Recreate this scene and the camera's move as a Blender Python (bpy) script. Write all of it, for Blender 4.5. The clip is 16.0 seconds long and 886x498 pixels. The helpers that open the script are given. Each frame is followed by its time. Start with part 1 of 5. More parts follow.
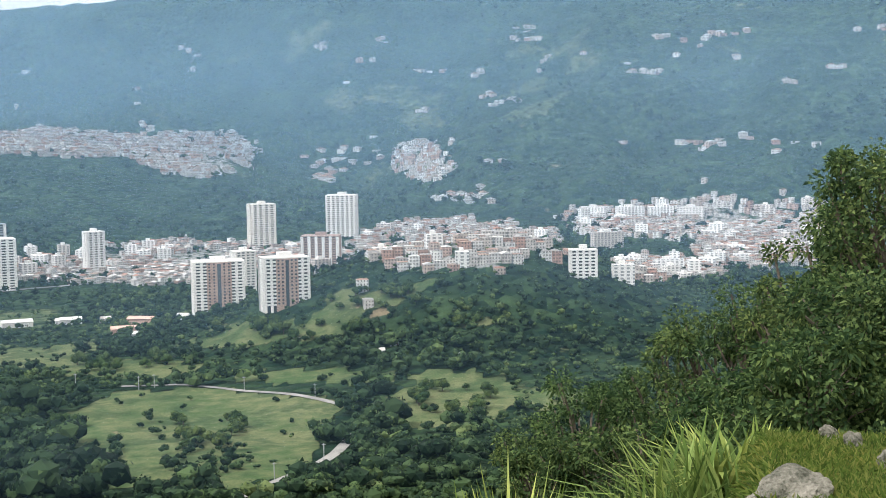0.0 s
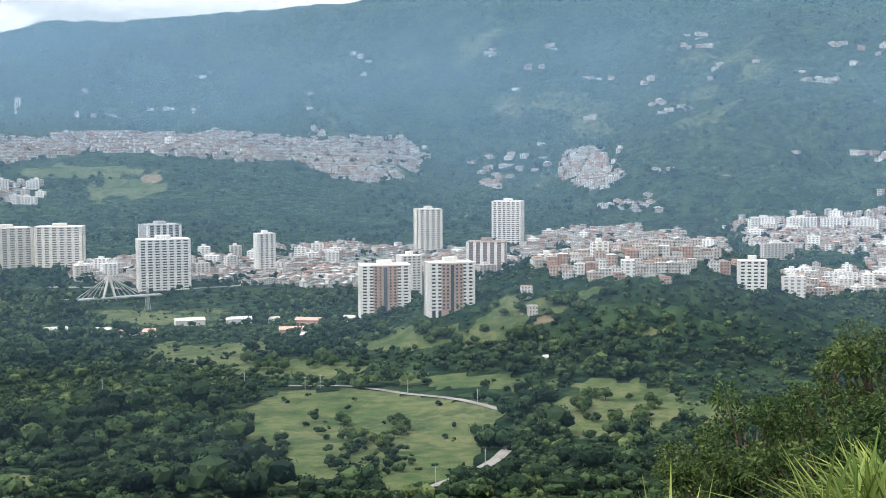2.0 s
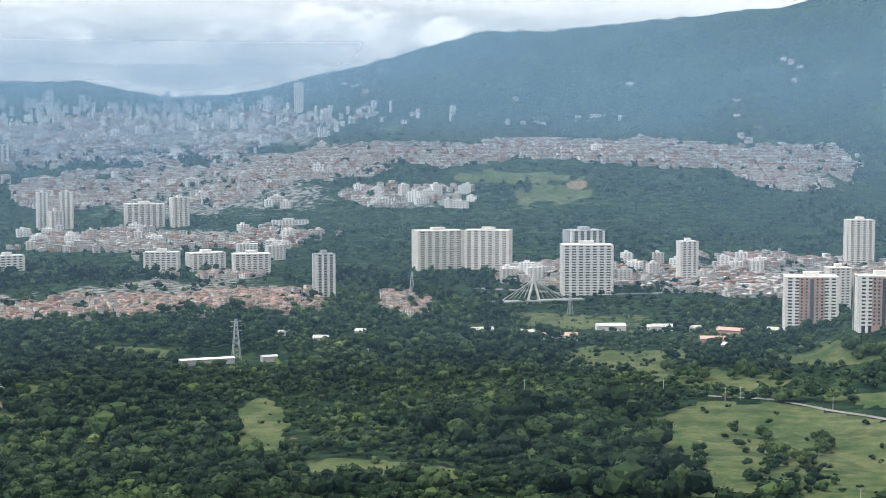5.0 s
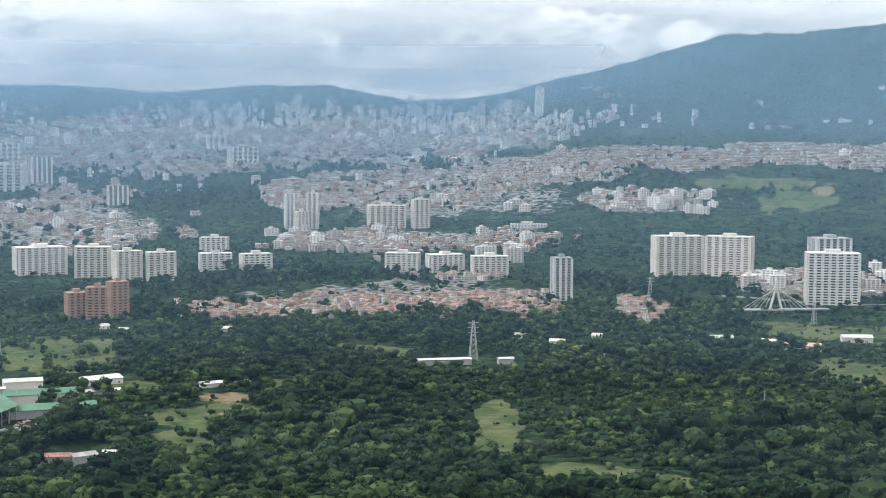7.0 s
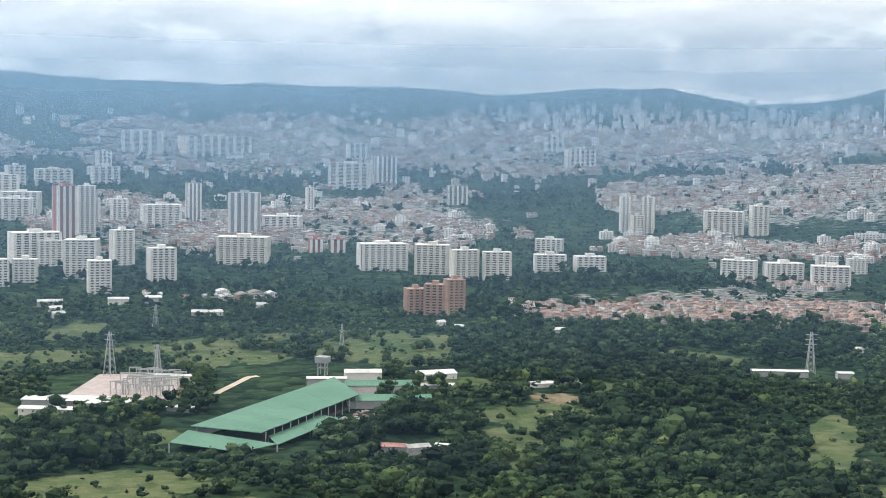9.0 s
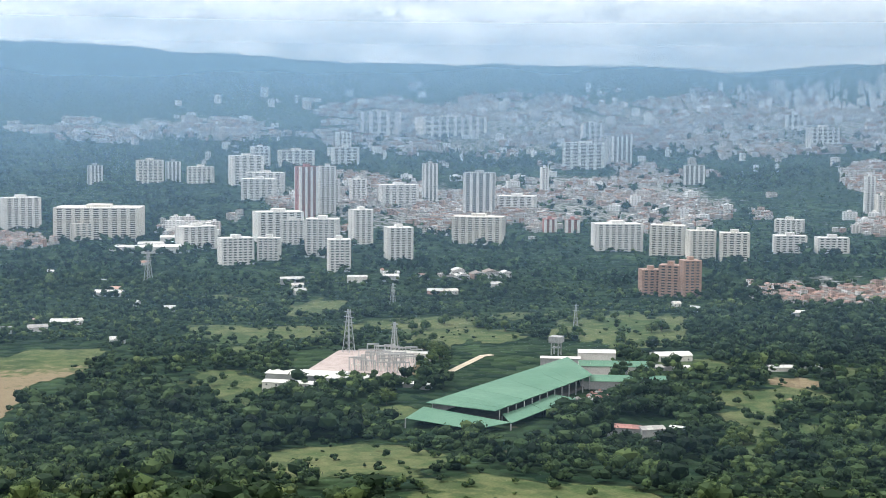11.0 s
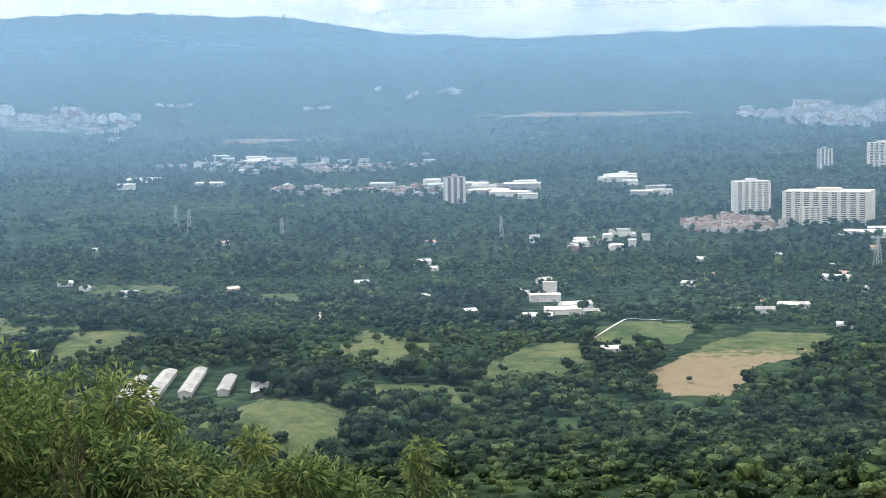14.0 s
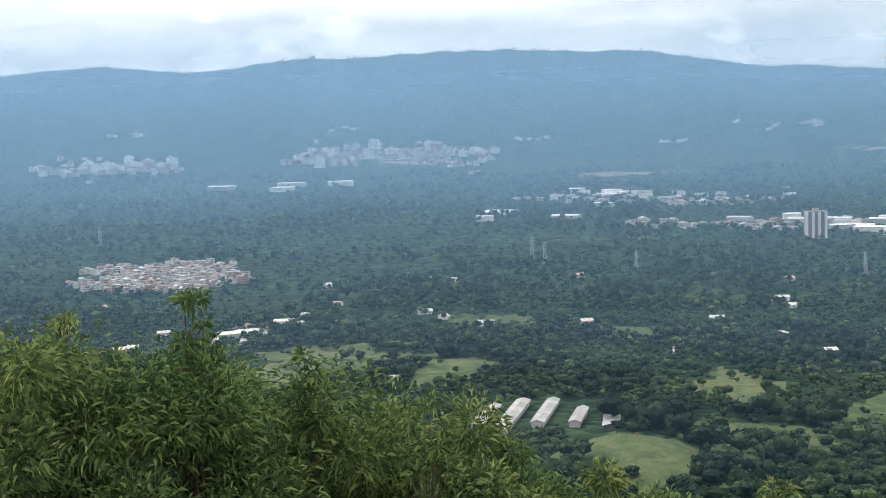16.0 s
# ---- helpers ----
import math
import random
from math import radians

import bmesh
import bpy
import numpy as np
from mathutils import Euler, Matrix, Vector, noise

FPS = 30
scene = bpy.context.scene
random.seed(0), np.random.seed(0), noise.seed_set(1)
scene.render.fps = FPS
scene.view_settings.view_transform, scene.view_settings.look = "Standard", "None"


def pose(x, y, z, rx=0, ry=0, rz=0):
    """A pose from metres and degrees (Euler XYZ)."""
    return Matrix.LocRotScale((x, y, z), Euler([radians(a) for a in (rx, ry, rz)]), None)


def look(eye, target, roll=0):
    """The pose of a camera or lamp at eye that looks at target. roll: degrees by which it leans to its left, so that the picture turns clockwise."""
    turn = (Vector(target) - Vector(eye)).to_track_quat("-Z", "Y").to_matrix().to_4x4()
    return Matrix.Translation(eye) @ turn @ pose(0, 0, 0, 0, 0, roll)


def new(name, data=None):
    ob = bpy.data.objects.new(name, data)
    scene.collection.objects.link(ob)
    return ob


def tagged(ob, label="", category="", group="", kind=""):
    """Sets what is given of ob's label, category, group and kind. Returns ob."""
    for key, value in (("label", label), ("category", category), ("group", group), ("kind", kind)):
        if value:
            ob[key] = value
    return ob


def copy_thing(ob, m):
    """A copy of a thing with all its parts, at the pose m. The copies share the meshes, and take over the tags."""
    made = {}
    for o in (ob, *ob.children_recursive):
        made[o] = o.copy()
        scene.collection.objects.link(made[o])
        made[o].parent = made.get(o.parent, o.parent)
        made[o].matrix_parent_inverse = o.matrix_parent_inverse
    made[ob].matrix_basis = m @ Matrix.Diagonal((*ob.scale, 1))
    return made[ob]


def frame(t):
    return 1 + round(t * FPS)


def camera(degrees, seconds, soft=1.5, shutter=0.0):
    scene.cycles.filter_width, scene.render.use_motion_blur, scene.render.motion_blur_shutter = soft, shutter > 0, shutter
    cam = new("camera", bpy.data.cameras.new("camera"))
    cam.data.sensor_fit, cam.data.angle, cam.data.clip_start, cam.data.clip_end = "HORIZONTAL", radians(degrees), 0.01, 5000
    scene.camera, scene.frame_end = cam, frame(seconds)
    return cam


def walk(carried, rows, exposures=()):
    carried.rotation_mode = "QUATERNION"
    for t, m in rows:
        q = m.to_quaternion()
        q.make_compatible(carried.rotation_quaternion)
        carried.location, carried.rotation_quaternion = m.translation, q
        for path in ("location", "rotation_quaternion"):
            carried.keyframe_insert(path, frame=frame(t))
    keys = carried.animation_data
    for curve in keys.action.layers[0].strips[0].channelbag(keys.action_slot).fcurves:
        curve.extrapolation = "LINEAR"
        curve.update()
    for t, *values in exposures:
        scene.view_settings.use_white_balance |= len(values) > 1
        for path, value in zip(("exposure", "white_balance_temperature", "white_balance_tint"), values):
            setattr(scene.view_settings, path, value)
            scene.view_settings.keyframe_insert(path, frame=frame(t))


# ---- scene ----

# The eye is at height 0; az is degrees to the left of the first view, el degrees above the eye's level, d metres on plan.
cam = camera(34.09, 16.0, 0.7)
ARM = 0.0
EXPOSURES = [(t, stops, 6050, 10) for t, stops in ((0, 0.17), (3, -0.02), (5, -0.10), (8, -0.14), (9, -0.10), (12, 0.08), (13, 0.14), (14, 0.17), (15, 0.04), (16, -0.14))]
# haze blue, painted on the added sheets
HAZE_SHEET_COLOUR = (0.30, 0.515, 0.785, 1)
# sheets that stand in for haze: distance, opacity, height at which they have faded out
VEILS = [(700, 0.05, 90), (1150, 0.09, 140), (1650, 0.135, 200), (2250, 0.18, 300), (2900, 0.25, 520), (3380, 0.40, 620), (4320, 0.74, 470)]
ROWS = [
    (0.0, -0.000, -4.981, -0.800),
    (0.5, 1.541, -4.952, -0.584),
    (1.0, 3.117, -4.833, -0.485),
    (1.5, 4.976, -4.683, -0.218),
    (2.0, 6.568, -4.660, -0.227),
    (2.5, 8.288, -4.630, -0.360),
    (3.0, 10.849, -4.458, -0.345),
    (3.5, 13.894, -4.377, -0.384),
    (4.0, 16.369, -4.352, -0.258),
    (4.5, 19.745, -4.342, -0.115),
    (5.0, 23.257, -4.334, -0.079),
    (5.2, 24.282, -4.359, -0.021),
    (7.3, 34.410, -4.148, 0.250),
    (7.5, 35.631, -4.120, 0.248),
    (8.0, 38.660, -4.070, 0.194),
    (8.5, 42.258, -4.122, 0.783),
    (9.0, 45.930, -4.204, 0.997),
    (9.2, 46.957, -4.281, 1.202),
    (11.3, 57.822, -5.275, 0.123),
    (11.5, 59.832, -5.379, -0.119),
    (12.0, 63.983, -5.583, -0.309),
    (12.5, 68.651, -5.537, -0.795),
    (13.0, 73.141, -5.744, -0.636),
    (13.5, 78.223, -5.717, -0.940),
    (14.0, 83.633, -5.625, -1.112),
    (14.5, 87.467, -5.329, -0.997),
    (15.0, 91.529, -4.776, -1.072),
    (15.5, 94.491, -4.548, -1.176),
    (16.0, 97.632, -4.026, -1.339),
]
walk(cam, [(t, pose(ARM * -math.sin(radians(yaw)), ARM * math.cos(radians(yaw)), 0, 90 + pitch, 0, yaw) @ pose(0, 0, 0, 0, 0, roll)) for t, yaw, pitch, roll in ROWS], EXPOSURES)

# ---- world and sun ----
SUN_AZ, SUN_EL = 125.0, 52.0
sun = new("sun", bpy.data.lights.new("sun", "SUN"))
sun.data.energy, sun.data.angle, sun.data.color = 3.5, radians(4.0), (1.0, 0.95, 0.88)
sun_dir = Vector((-math.sin(radians(SUN_AZ)) * math.cos(radians(SUN_EL)), math.cos(radians(SUN_AZ)) * math.cos(radians(SUN_EL)), math.sin(radians(SUN_EL))))
sun.matrix_world = look(sun_dir * 100, (0, 0, 0))


class Nodes:
    """Short hand for node trees."""

    def __init__(self, tree):
        self.tree = tree
        tree.nodes.clear()

    def add(self, kind, **values):
        node = self.tree.nodes.new("ShaderNode" + kind)
        for key, value in values.items():
            if key == "inputs":
                for name, v in value.items():
                    if isinstance(v, bpy.types.NodeSocket):
                        self.tree.links.new(v, node.inputs[name])
                    else:
                        node.inputs[name].default_value = v
            else:
                setattr(node, key, value)
        return node

    def link(self, a, b):
        self.tree.links.new(a, b)

    def noise(self, vector, scale, detail=4.0, rough=0.55):
        return self.add("TexNoise", inputs={"Vector": vector, "Scale": scale, "Detail": detail, "Roughness": rough}).outputs["Fac"]

    def ramp(self, fac, stops):
        node = self.add("ValToRGB", inputs={"Fac": fac})
        band = node.color_ramp
        while len(band.elements) < len(stops):
            band.elements.new(0.5)
        for e, (p, c) in zip(band.elements, stops):
            e.position = p
            e.color = (*c, 1) if len(c) == 3 else c
        return node.outputs["Color"]

    def mix(self, fac, a, b, how="MIX"):
        node = self.add("MixRGB", blend_type=how)
        for name, v in (("Fac", fac), ("Color1", a), ("Color2", b)):
            if isinstance(v, bpy.types.NodeSocket):
                self.link(v, node.inputs[name])
            else:
                node.inputs[name].default_value = v if name == "Fac" else (*v, 1)
        return node.outputs["Color"]

    def math(self, how, a, b=0.0, clamp=False):
        node = self.add("Math", operation=how, use_clamp=clamp)
        for i, v in enumerate((a, b)):
            if isinstance(v, bpy.types.NodeSocket):
                self.link(v, node.inputs[i])
            else:
                node.inputs[i].default_value = v
        return node.outputs[0]


world = bpy.data.worlds.new("sky")
scene.world = world
world.use_nodes = True
n = Nodes(world.node_tree)
sky = n.add("TexSky", sky_type="NISHITA", sun_disc=False, sun_elevation=radians(SUN_EL), sun_rotation=radians(-SUN_AZ), altitude=900, air_density=1.2, dust_density=2.0)
coord = n.add("TexCoord").outputs["Generated"]
rise = n.add("SeparateXYZ", inputs={"Vector": coord}).outputs["Z"]
heads = n.noise(n.add("Mapping", inputs={"Vector": coord, "Scale": (1.0, 1.0, 1.7)}).outputs["Vector"], 13.0, 11.0, 0.56)
shade = n.noise(n.add("Mapping", inputs={"Vector": coord, "Scale": (1.0, 1.0, 2.2), "Location": (0.2, 0.1, 0.013)}).outputs["Vector"], 26.0, 9.0, 0.6)
sheet = n.noise(n.add("Mapping", inputs={"Vector": coord, "Scale": (1.0, 1.0, 6.5), "Location": (3.1, 1.7, 0.4)}).outputs["Vector"], 7.0, 9.0, 0.55)
broad = n.noise(n.add("Mapping", inputs={"Vector": coord, "Scale": (1.0, 1.0, 4.5), "Location": (3.1, 1.7, 0.4)}).outputs["Vector"], 3.0, 5.0, 0.5)
layer = n.ramp(n.math("ADD", n.math("MULTIPLY", sheet, 0.75), n.math("MULTIPLY", broad, 0.25)), [(0.36, (1.24, 1.22, 1.17)), (0.45, (1.46, 1.42, 1.34)), (0.53, (1.66, 1.61, 1.51)), (0.62, (1.90, 1.83, 1.71))])
body = n.ramp(shade, [(0.36, (1.22, 1.20, 1.15)), (0.48, (1.70, 1.64, 1.54)), (0.60, (2.15, 2.07, 1.94))])
heap = n.math("MULTIPLY", n.math("SUBTRACT", n.math("ADD", n.math("MULTIPLY", n.math("SUBTRACT", heads, 0.5), 0.24), 0.072), rise), 110.0, True)
body_tone = n.mix(heap, layer, body)
cover = n.ramp(broad, [(0.30, (0.9, 0.9, 0.9)), (0.45, (1, 1, 1))])
blue = n.mix(1.0, sky.outputs["Color"], (0.10, 0.10, 0.10), "MULTIPLY")
n.link(n.add("Background", inputs={"Color": n.mix(1.0, n.mix(cover, blue, body_tone), (1.10, 1.06, 1.0), "MULTIPLY"), "Strength": 1.0}).outputs[0], n.add("OutputWorld").inputs["Surface"])

# ---- materials ----


def material(name):
    m = bpy.data.materials.new(name)
    m.use_nodes = True
    return m, Nodes(m.node_tree)


def finish(m, nn, colour, rough=0.8, bump=None, strength=0.3, distance=0.1, metallic=0.0, translucent=0.0, gloss=0.25):
    b = nn.add("BsdfPrincipled", inputs={"Base Color": colour if isinstance(colour, bpy.types.NodeSocket) else (*colour, 1), "Roughness": rough, "Metallic": metallic, "Specular IOR Level": gloss})
    if bump is not None:
        nn.link(nn.add("Bump", inputs={"Height": bump, "Strength": strength, "Distance": distance}).outputs[0], b.inputs["Normal"])
    out = b.outputs[0]
    if translucent:
        t = nn.add("BsdfTranslucent", inputs={"Color": colour if isinstance(colour, bpy.types.NodeSocket) else (*colour, 1)})
        out = nn.add("MixShader", inputs={0: translucent, 1: out, 2: t.outputs[0]}).outputs[0]
    nn.link(out, nn.add("OutputMaterial").inputs["Surface"])
    return m


def foliage(name, dark, mid, light, translucent=0.25, patch=0.02, per_tree=False):
    """Leaves that vary by clump and by stand."""
    m, nn = material(name)
    isl = nn.add("NewGeometry").outputs["Random Per Island"]
    pos = nn.add("TexCoord").outputs["Object"]
    tone = nn.ramp(isl, [(0.0, dark), (0.5, mid), (1.0, light)])
    stand = nn.ramp(nn.noise(pos, patch, 3.0), [(0.35, (0.70, 0.78, 0.74)), (0.62, (1.2, 1.16, 1.0))])
    if per_tree:
        kind = nn.ramp(nn.add("Attribute", attribute_name="tint").outputs["Fac"], [(0.0, (0.50, 0.56, 0.60)), (0.4, (0.82, 0.86, 0.88)), (0.72, (1.15, 1.12, 1.05)), (0.92, (1.6, 1.45, 1.2)), (1.0, (1.9, 1.6, 1.5))])
        tone = nn.mix(1.0, tone, kind, "MULTIPLY")
    info = nn.ramp(nn.add("ObjectInfo").outputs["Random"], [(0.0, (0.75, 0.85, 0.8)), (1.0, (1.2, 1.1, 1.0))])
    return finish(m, nn, nn.mix(1.0, nn.mix(1.0, tone, stand, "MULTIPLY"), info, "MULTIPLY"), 0.7, translucent=translucent, gloss=0.08)


FOREST = foliage("forest_leaves", (0.008, 0.019, 0.013), (0.024, 0.046, 0.027), (0.080, 0.120, 0.058), per_tree=True)
LONE = foliage("lone_tree_leaves", (0.022, 0.042, 0.022), (0.040, 0.070, 0.030), (0.085, 0.120, 0.045))
BROAD = foliage("broad_leaves", (0.020, 0.040, 0.021), (0.052, 0.088, 0.038), (0.15, 0.20, 0.08), 0.3, 0.4)
WILLOWY = foliage("narrow_leaves", (0.036, 0.064, 0.034), (0.105, 0.155, 0.068), (0.28, 0.34, 0.155), 0.3, 0.6)
CANE = foliage("cane_leaves", (0.06, 0.10, 0.03), (0.14, 0.20, 0.055), (0.34, 0.40, 0.15), 0.3, 0.8)
TURF = foliage("turf_blades", (0.05, 0.085, 0.02), (0.10, 0.15, 0.035), (0.20, 0.21, 0.07), 0.3, 0.5)


def mottled(name, a, b, scale, rough=0.85, random=0.0, bump=0.2, islands=False):
    m, nn = material(name)
    pos = nn.add("TexCoord").outputs["Object"]
    big, fine = nn.noise(pos, scale, 4.0), nn.noise(pos, scale * 9, 5.0)
    c = nn.mix(nn.ramp(nn.math("ADD", nn.math("MULTIPLY", big, 0.6), nn.math("MULTIPLY", fine, 0.4)), [(0.38, (0, 0, 0)), (0.62, (1, 1, 1))]), a, b)
    if random:
        src = nn.add("NewGeometry").outputs["Random Per Island"] if islands else nn.add("ObjectInfo").outputs["Random"]
        c = nn.mix(1.0, c, nn.ramp(src, [(0.0, (1 - random,) * 3), (1.0, (1 + random, 1 + random * 0.9, 1 + random * 0.75))]), "MULTIPLY")
    return finish(m, nn, c, rough, fine, bump, 0.1)


BARK = mottled("bark", (0.06, 0.05, 0.038), (0.15, 0.125, 0.10), 1.5, 0.9, 0.15)
WHITE = mottled("white_render", (0.58, 0.57, 0.555), (0.72, 0.71, 0.695), 0.06, 0.8, 0.08)
CREAM = mottled("cream_render", (0.58, 0.55, 0.50), (0.71, 0.68, 0.63), 0.06, 0.8, 0.08)
BRICK = mottled("brown_brick", (0.30, 0.21, 0.18), (0.40, 0.30, 0.26), 0.08, 0.85, 0.1)
ORANGE = mottled("orange_brick", (0.30, 0.195, 0.155), (0.39, 0.275, 0.225), 0.08, 0.85, 0.08)
RED = mottled("red_brick", (0.33, 0.15, 0.14), (0.42, 0.21, 0.19), 0.08, 0.85, 0.05)
GREY = mottled("grey_concrete", (0.28, 0.29, 0.30), (0.40, 0.41, 0.42), 0.08, 0.85, 0.1)
ROOFS = mottled("roof_sheet", (0.45, 0.43, 0.41), (0.62, 0.60, 0.57), 0.05, 0.7, 0.25, islands=True)
GLASS, gn = material("window_glass")
finish(GLASS, gn, gn.ramp(gn.add("ObjectInfo").outputs["Random"], [(0.0, (0.035, 0.045, 0.055)), (1.0, (0.10, 0.12, 0.14))]), 0.15, gloss=0.5)
GREEN_ROOF = mottled("green_roof_sheet", (0.070, 0.160, 0.110), (0.105, 0.205, 0.145), 0.03, 0.75, 0.04)
ASPHALT = mottled("asphalt", (0.16, 0.155, 0.15), (0.25, 0.24, 0.23), 0.05, 0.9)
STONE = mottled("rock", (0.06, 0.065, 0.045), (0.34, 0.32, 0.27), 3.5, 0.9, 0.1, 1.0)
STEEL = mottled("galvanised_steel", (0.30, 0.32, 0.33), (0.42, 0.43, 0.44), 0.5, 0.5, 0.05)

# town houses: walls and roofs vary from house to house
HOUSE, hn = material("house_walls")
isl = hn.add("NewGeometry").outputs["Random Per Island"]
hs = hn.add("SeparateXYZ", inputs={"Vector": hn.add("TexCoord").outputs["Object"]})
hw = hn.math("MULTIPLY", hn.math("GREATER_THAN", hn.math("FRACT", hn.math("MULTIPLY", hn.math("ADD", hs.outputs["X"], hn.math("MULTIPLY", hs.outputs["Y"], 0.83)), 0.33)), 0.55), hn.math("GREATER_THAN", hn.math("FRACT", hn.math("MULTIPLY", hs.outputs["Z"], 0.36)), 0.5))
finish(HOUSE, hn, hn.mix(hn.math("MULTIPLY", hw, 0.8), hn.mix(1.0, hn.ramp(isl, [(0.0, (0.38, 0.24, 0.19)), (0.16, (0.47, 0.35, 0.30)), (0.32, (0.46, 0.42, 0.38)), (0.6, (0.52, 0.50, 0.48)), (1.0, (0.70, 0.69, 0.67))]), hn.ramp(hn.noise(hn.add("TexCoord").outputs["Object"], 0.25, 5.0), [(0.3, (0.55, 0.56, 0.58)), (0.6, (1, 1, 1))]), "MULTIPLY"), (0.07, 0.075, 0.08)), 0.85)
HOUSE_ROOF, hn = material("house_roofs")
isl = hn.add("NewGeometry").outputs["Random Per Island"]
finish(HOUSE_ROOF, hn, hn.mix(1.0, hn.ramp(isl, [(0.0, (0.27, 0.14, 0.11)), (0.25, (0.34, 0.22, 0.17)), (0.42, (0.23, 0.22, 0.21)), (0.75, (0.33, 0.31, 0.30)), (1.0, (0.62, 0.61, 0.59))]), hn.ramp(hn.noise(hn.add("TexCoord").outputs["Object"], 0.3, 5.0), [(0.3, (0.7, 0.7, 0.7)), (0.6, (1, 1, 1))]), "MULTIPLY"), 0.8)
TILE_ROOF = mottled("terracotta_roofs", (0.16, 0.10, 0.085), (0.32, 0.22, 0.19), 0.06, 0.85, 0.35, islands=True)

# far towers: floors and window columns as fine relief of the paint
FAR_TOWER, fn = material("far_tower_facade")
pos = fn.add("TexCoord").outputs["Object"]
sep = fn.add("SeparateXYZ", inputs={"Vector": pos})
col = fn.math("FRACT", fn.math("MULTIPLY", fn.math("ADD", sep.outputs["X"], sep.outputs["Y"]), 0.19))
row = fn.math("FRACT", fn.math("MULTIPLY", sep.outputs["Z"], 0.34))
win = fn.math("MULTIPLY", fn.math("GREATER_THAN", col, 0.48), fn.math("GREATER_THAN", row, 0.42))
tone = fn.ramp(fn.add("ObjectInfo").outputs["Random"], [(0.0, (0.42, 0.36, 0.33)), (0.15, (0.60, 0.57, 0.54)), (0.4, (0.66, 0.655, 0.65)), (1.0, (0.76, 0.76, 0.755))])
finish(FAR_TOWER, fn, fn.mix(fn.math("MULTIPLY", win, 0.75), tone, (0.10, 0.12, 0.14)), 0.6)

# ground: woodland floor, grass and bare soil by cover
GROUND, en = material("ground")
pos = en.add("TexCoord").outputs["Object"]
coarse, midn, fine = en.noise(pos, 0.012, 5.0), en.noise(pos, 0.09, 5.0), en.noise(pos, 0.9, 4.0)
canopy = en.add("TexVoronoi", inputs={"Vector": pos, "Scale": 0.075})
clump = en.add("SeparateColor", inputs={"Color": canopy.outputs["Color"]}).outputs[0]
wood = en.mix(en.math("MULTIPLY", clump, en.ramp(coarse, [(0.35, (0.3, 0.3, 0.3)), (0.65, (1, 1, 1))])), (0.008, 0.021, 0.013), (0.046, 0.078, 0.034))
grass = en.mix(en.ramp(en.math("ADD", en.math("MULTIPLY", coarse, 0.45), en.math("MULTIPLY", midn, 0.55)), [(0.38, (0, 0, 0)), (0.6, (1, 1, 1))]), (0.046, 0.078, 0.030), (0.112, 0.124, 0.060))
grass = en.mix(en.ramp(en.noise(pos, 0.035, 6.0, 0.65), [(0.50, (0, 0, 0)), (0.60, (0.6, 0.6, 0.6))]), grass, (0.026, 0.050, 0.022))
soil = en.mix(midn, (0.145, 0.115, 0.07), (0.23, 0.19, 0.125))
paved = en.mix(midn, (0.20, 0.20, 0.20), (0.33, 0.32, 0.31))
edge = en.math("MULTIPLY", en.math("SUBTRACT", midn, 0.5), 0.9)


def cover_of(name):
    a = en.add("Attribute", attribute_name=name).outputs["Fac"]
    return en.ramp(en.math("ADD", a, edge), [(0.42, (0, 0, 0)), (0.58, (1, 1, 1))])


c = en.mix(cover_of("grass"), wood, grass)
c = en.mix(cover_of("paved"), c, paved)
c = en.mix(cover_of("soil"), c, soil)
finish(GROUND, en, en.mix(1.0, c, en.ramp(fine, [(0.3, (0.75, 0.75, 0.75)), (0.7, (1.2, 1.2, 1.2))]), "MULTIPLY"), 0.95, en.math("ADD", en.math("MULTIPLY", canopy.outputs["Distance"], en.math("MULTIPLY", en.math("SUBTRACT", 1.0, cover_of("grass")), -12.0)), en.math("MULTIPLY", fine, 0.4)), 0.8, 1.0, gloss=0.05)

# ---- land ----
RANGE = [300, 600, 900, 1200, 1500, 1900, 2350, 2900, 3400, 3900, 4400, 4850]
STATION = [-60, -20, -5, 4, 10, 17, 26, 36, 48, 62, 75, 90, 105, 160]
SECTIONS = [
    [-100, -150, -188, -186, -185, -175, -155, -60, 60, 190, 330, 470],
    [-100, -170, -190, -186, -185, -175, -150, -75, 50, 190, 330, 470],
    [-100, -178, -192, -180, -175, -172, -150, -80, 45, 190, 330, 470],
    [-100, -180, -192, -180, -175, -172, -158, -118, -30, 120, 290, 450],
    [-100, -182, -192, -188, -186, -178, -150, -55, -5, 110, 270, 400],
    [-100, -184, -192, -190, -188, -178, -140, -25, 5, 80, 210, 330],
    [-100, -184, -192, -190, -188, -178, -145, -30, 0, 30, 90, 180],
    [-100, -184, -192, -190, -188, -178, -155, -105, -60, 0, 75, 110],
    [-100, -184, -192, -190, -188, -178, -155, -115, -70, 0, 60, 130],
    [-100, -184, -192, -190, -188, -178, -155, -115, -68, 0, 60, 150],
    [-100, -184, -192, -190, -188, -178, -155, -122, -85, -20, 70, 200],
    [-100, -184, -192, -190, -188, -178, -155, -135, -105, -45, 110, 280],
    [-100, -184, -192, -190, -188, -178, -155, -135, -105, -30, 120, 280],
    [-100, -184, -192, -190, -188, -178, -155, -135, -105, -30, 120, 280],
]
SECTION = np.array(SECTIONS, float)
CREST_AZ = [-60, -5, 6.4, 11.9, 17.4, 21.8, 25.1, 28.4, 30.7, 33.9, 37.5, 40.2, 43.9, 48, 55, 61.7, 66, 71, 76.6, 81.1, 85.5, 90, 95, 99.3, 103.8, 107.3, 110.7, 114.4, 125, 180]
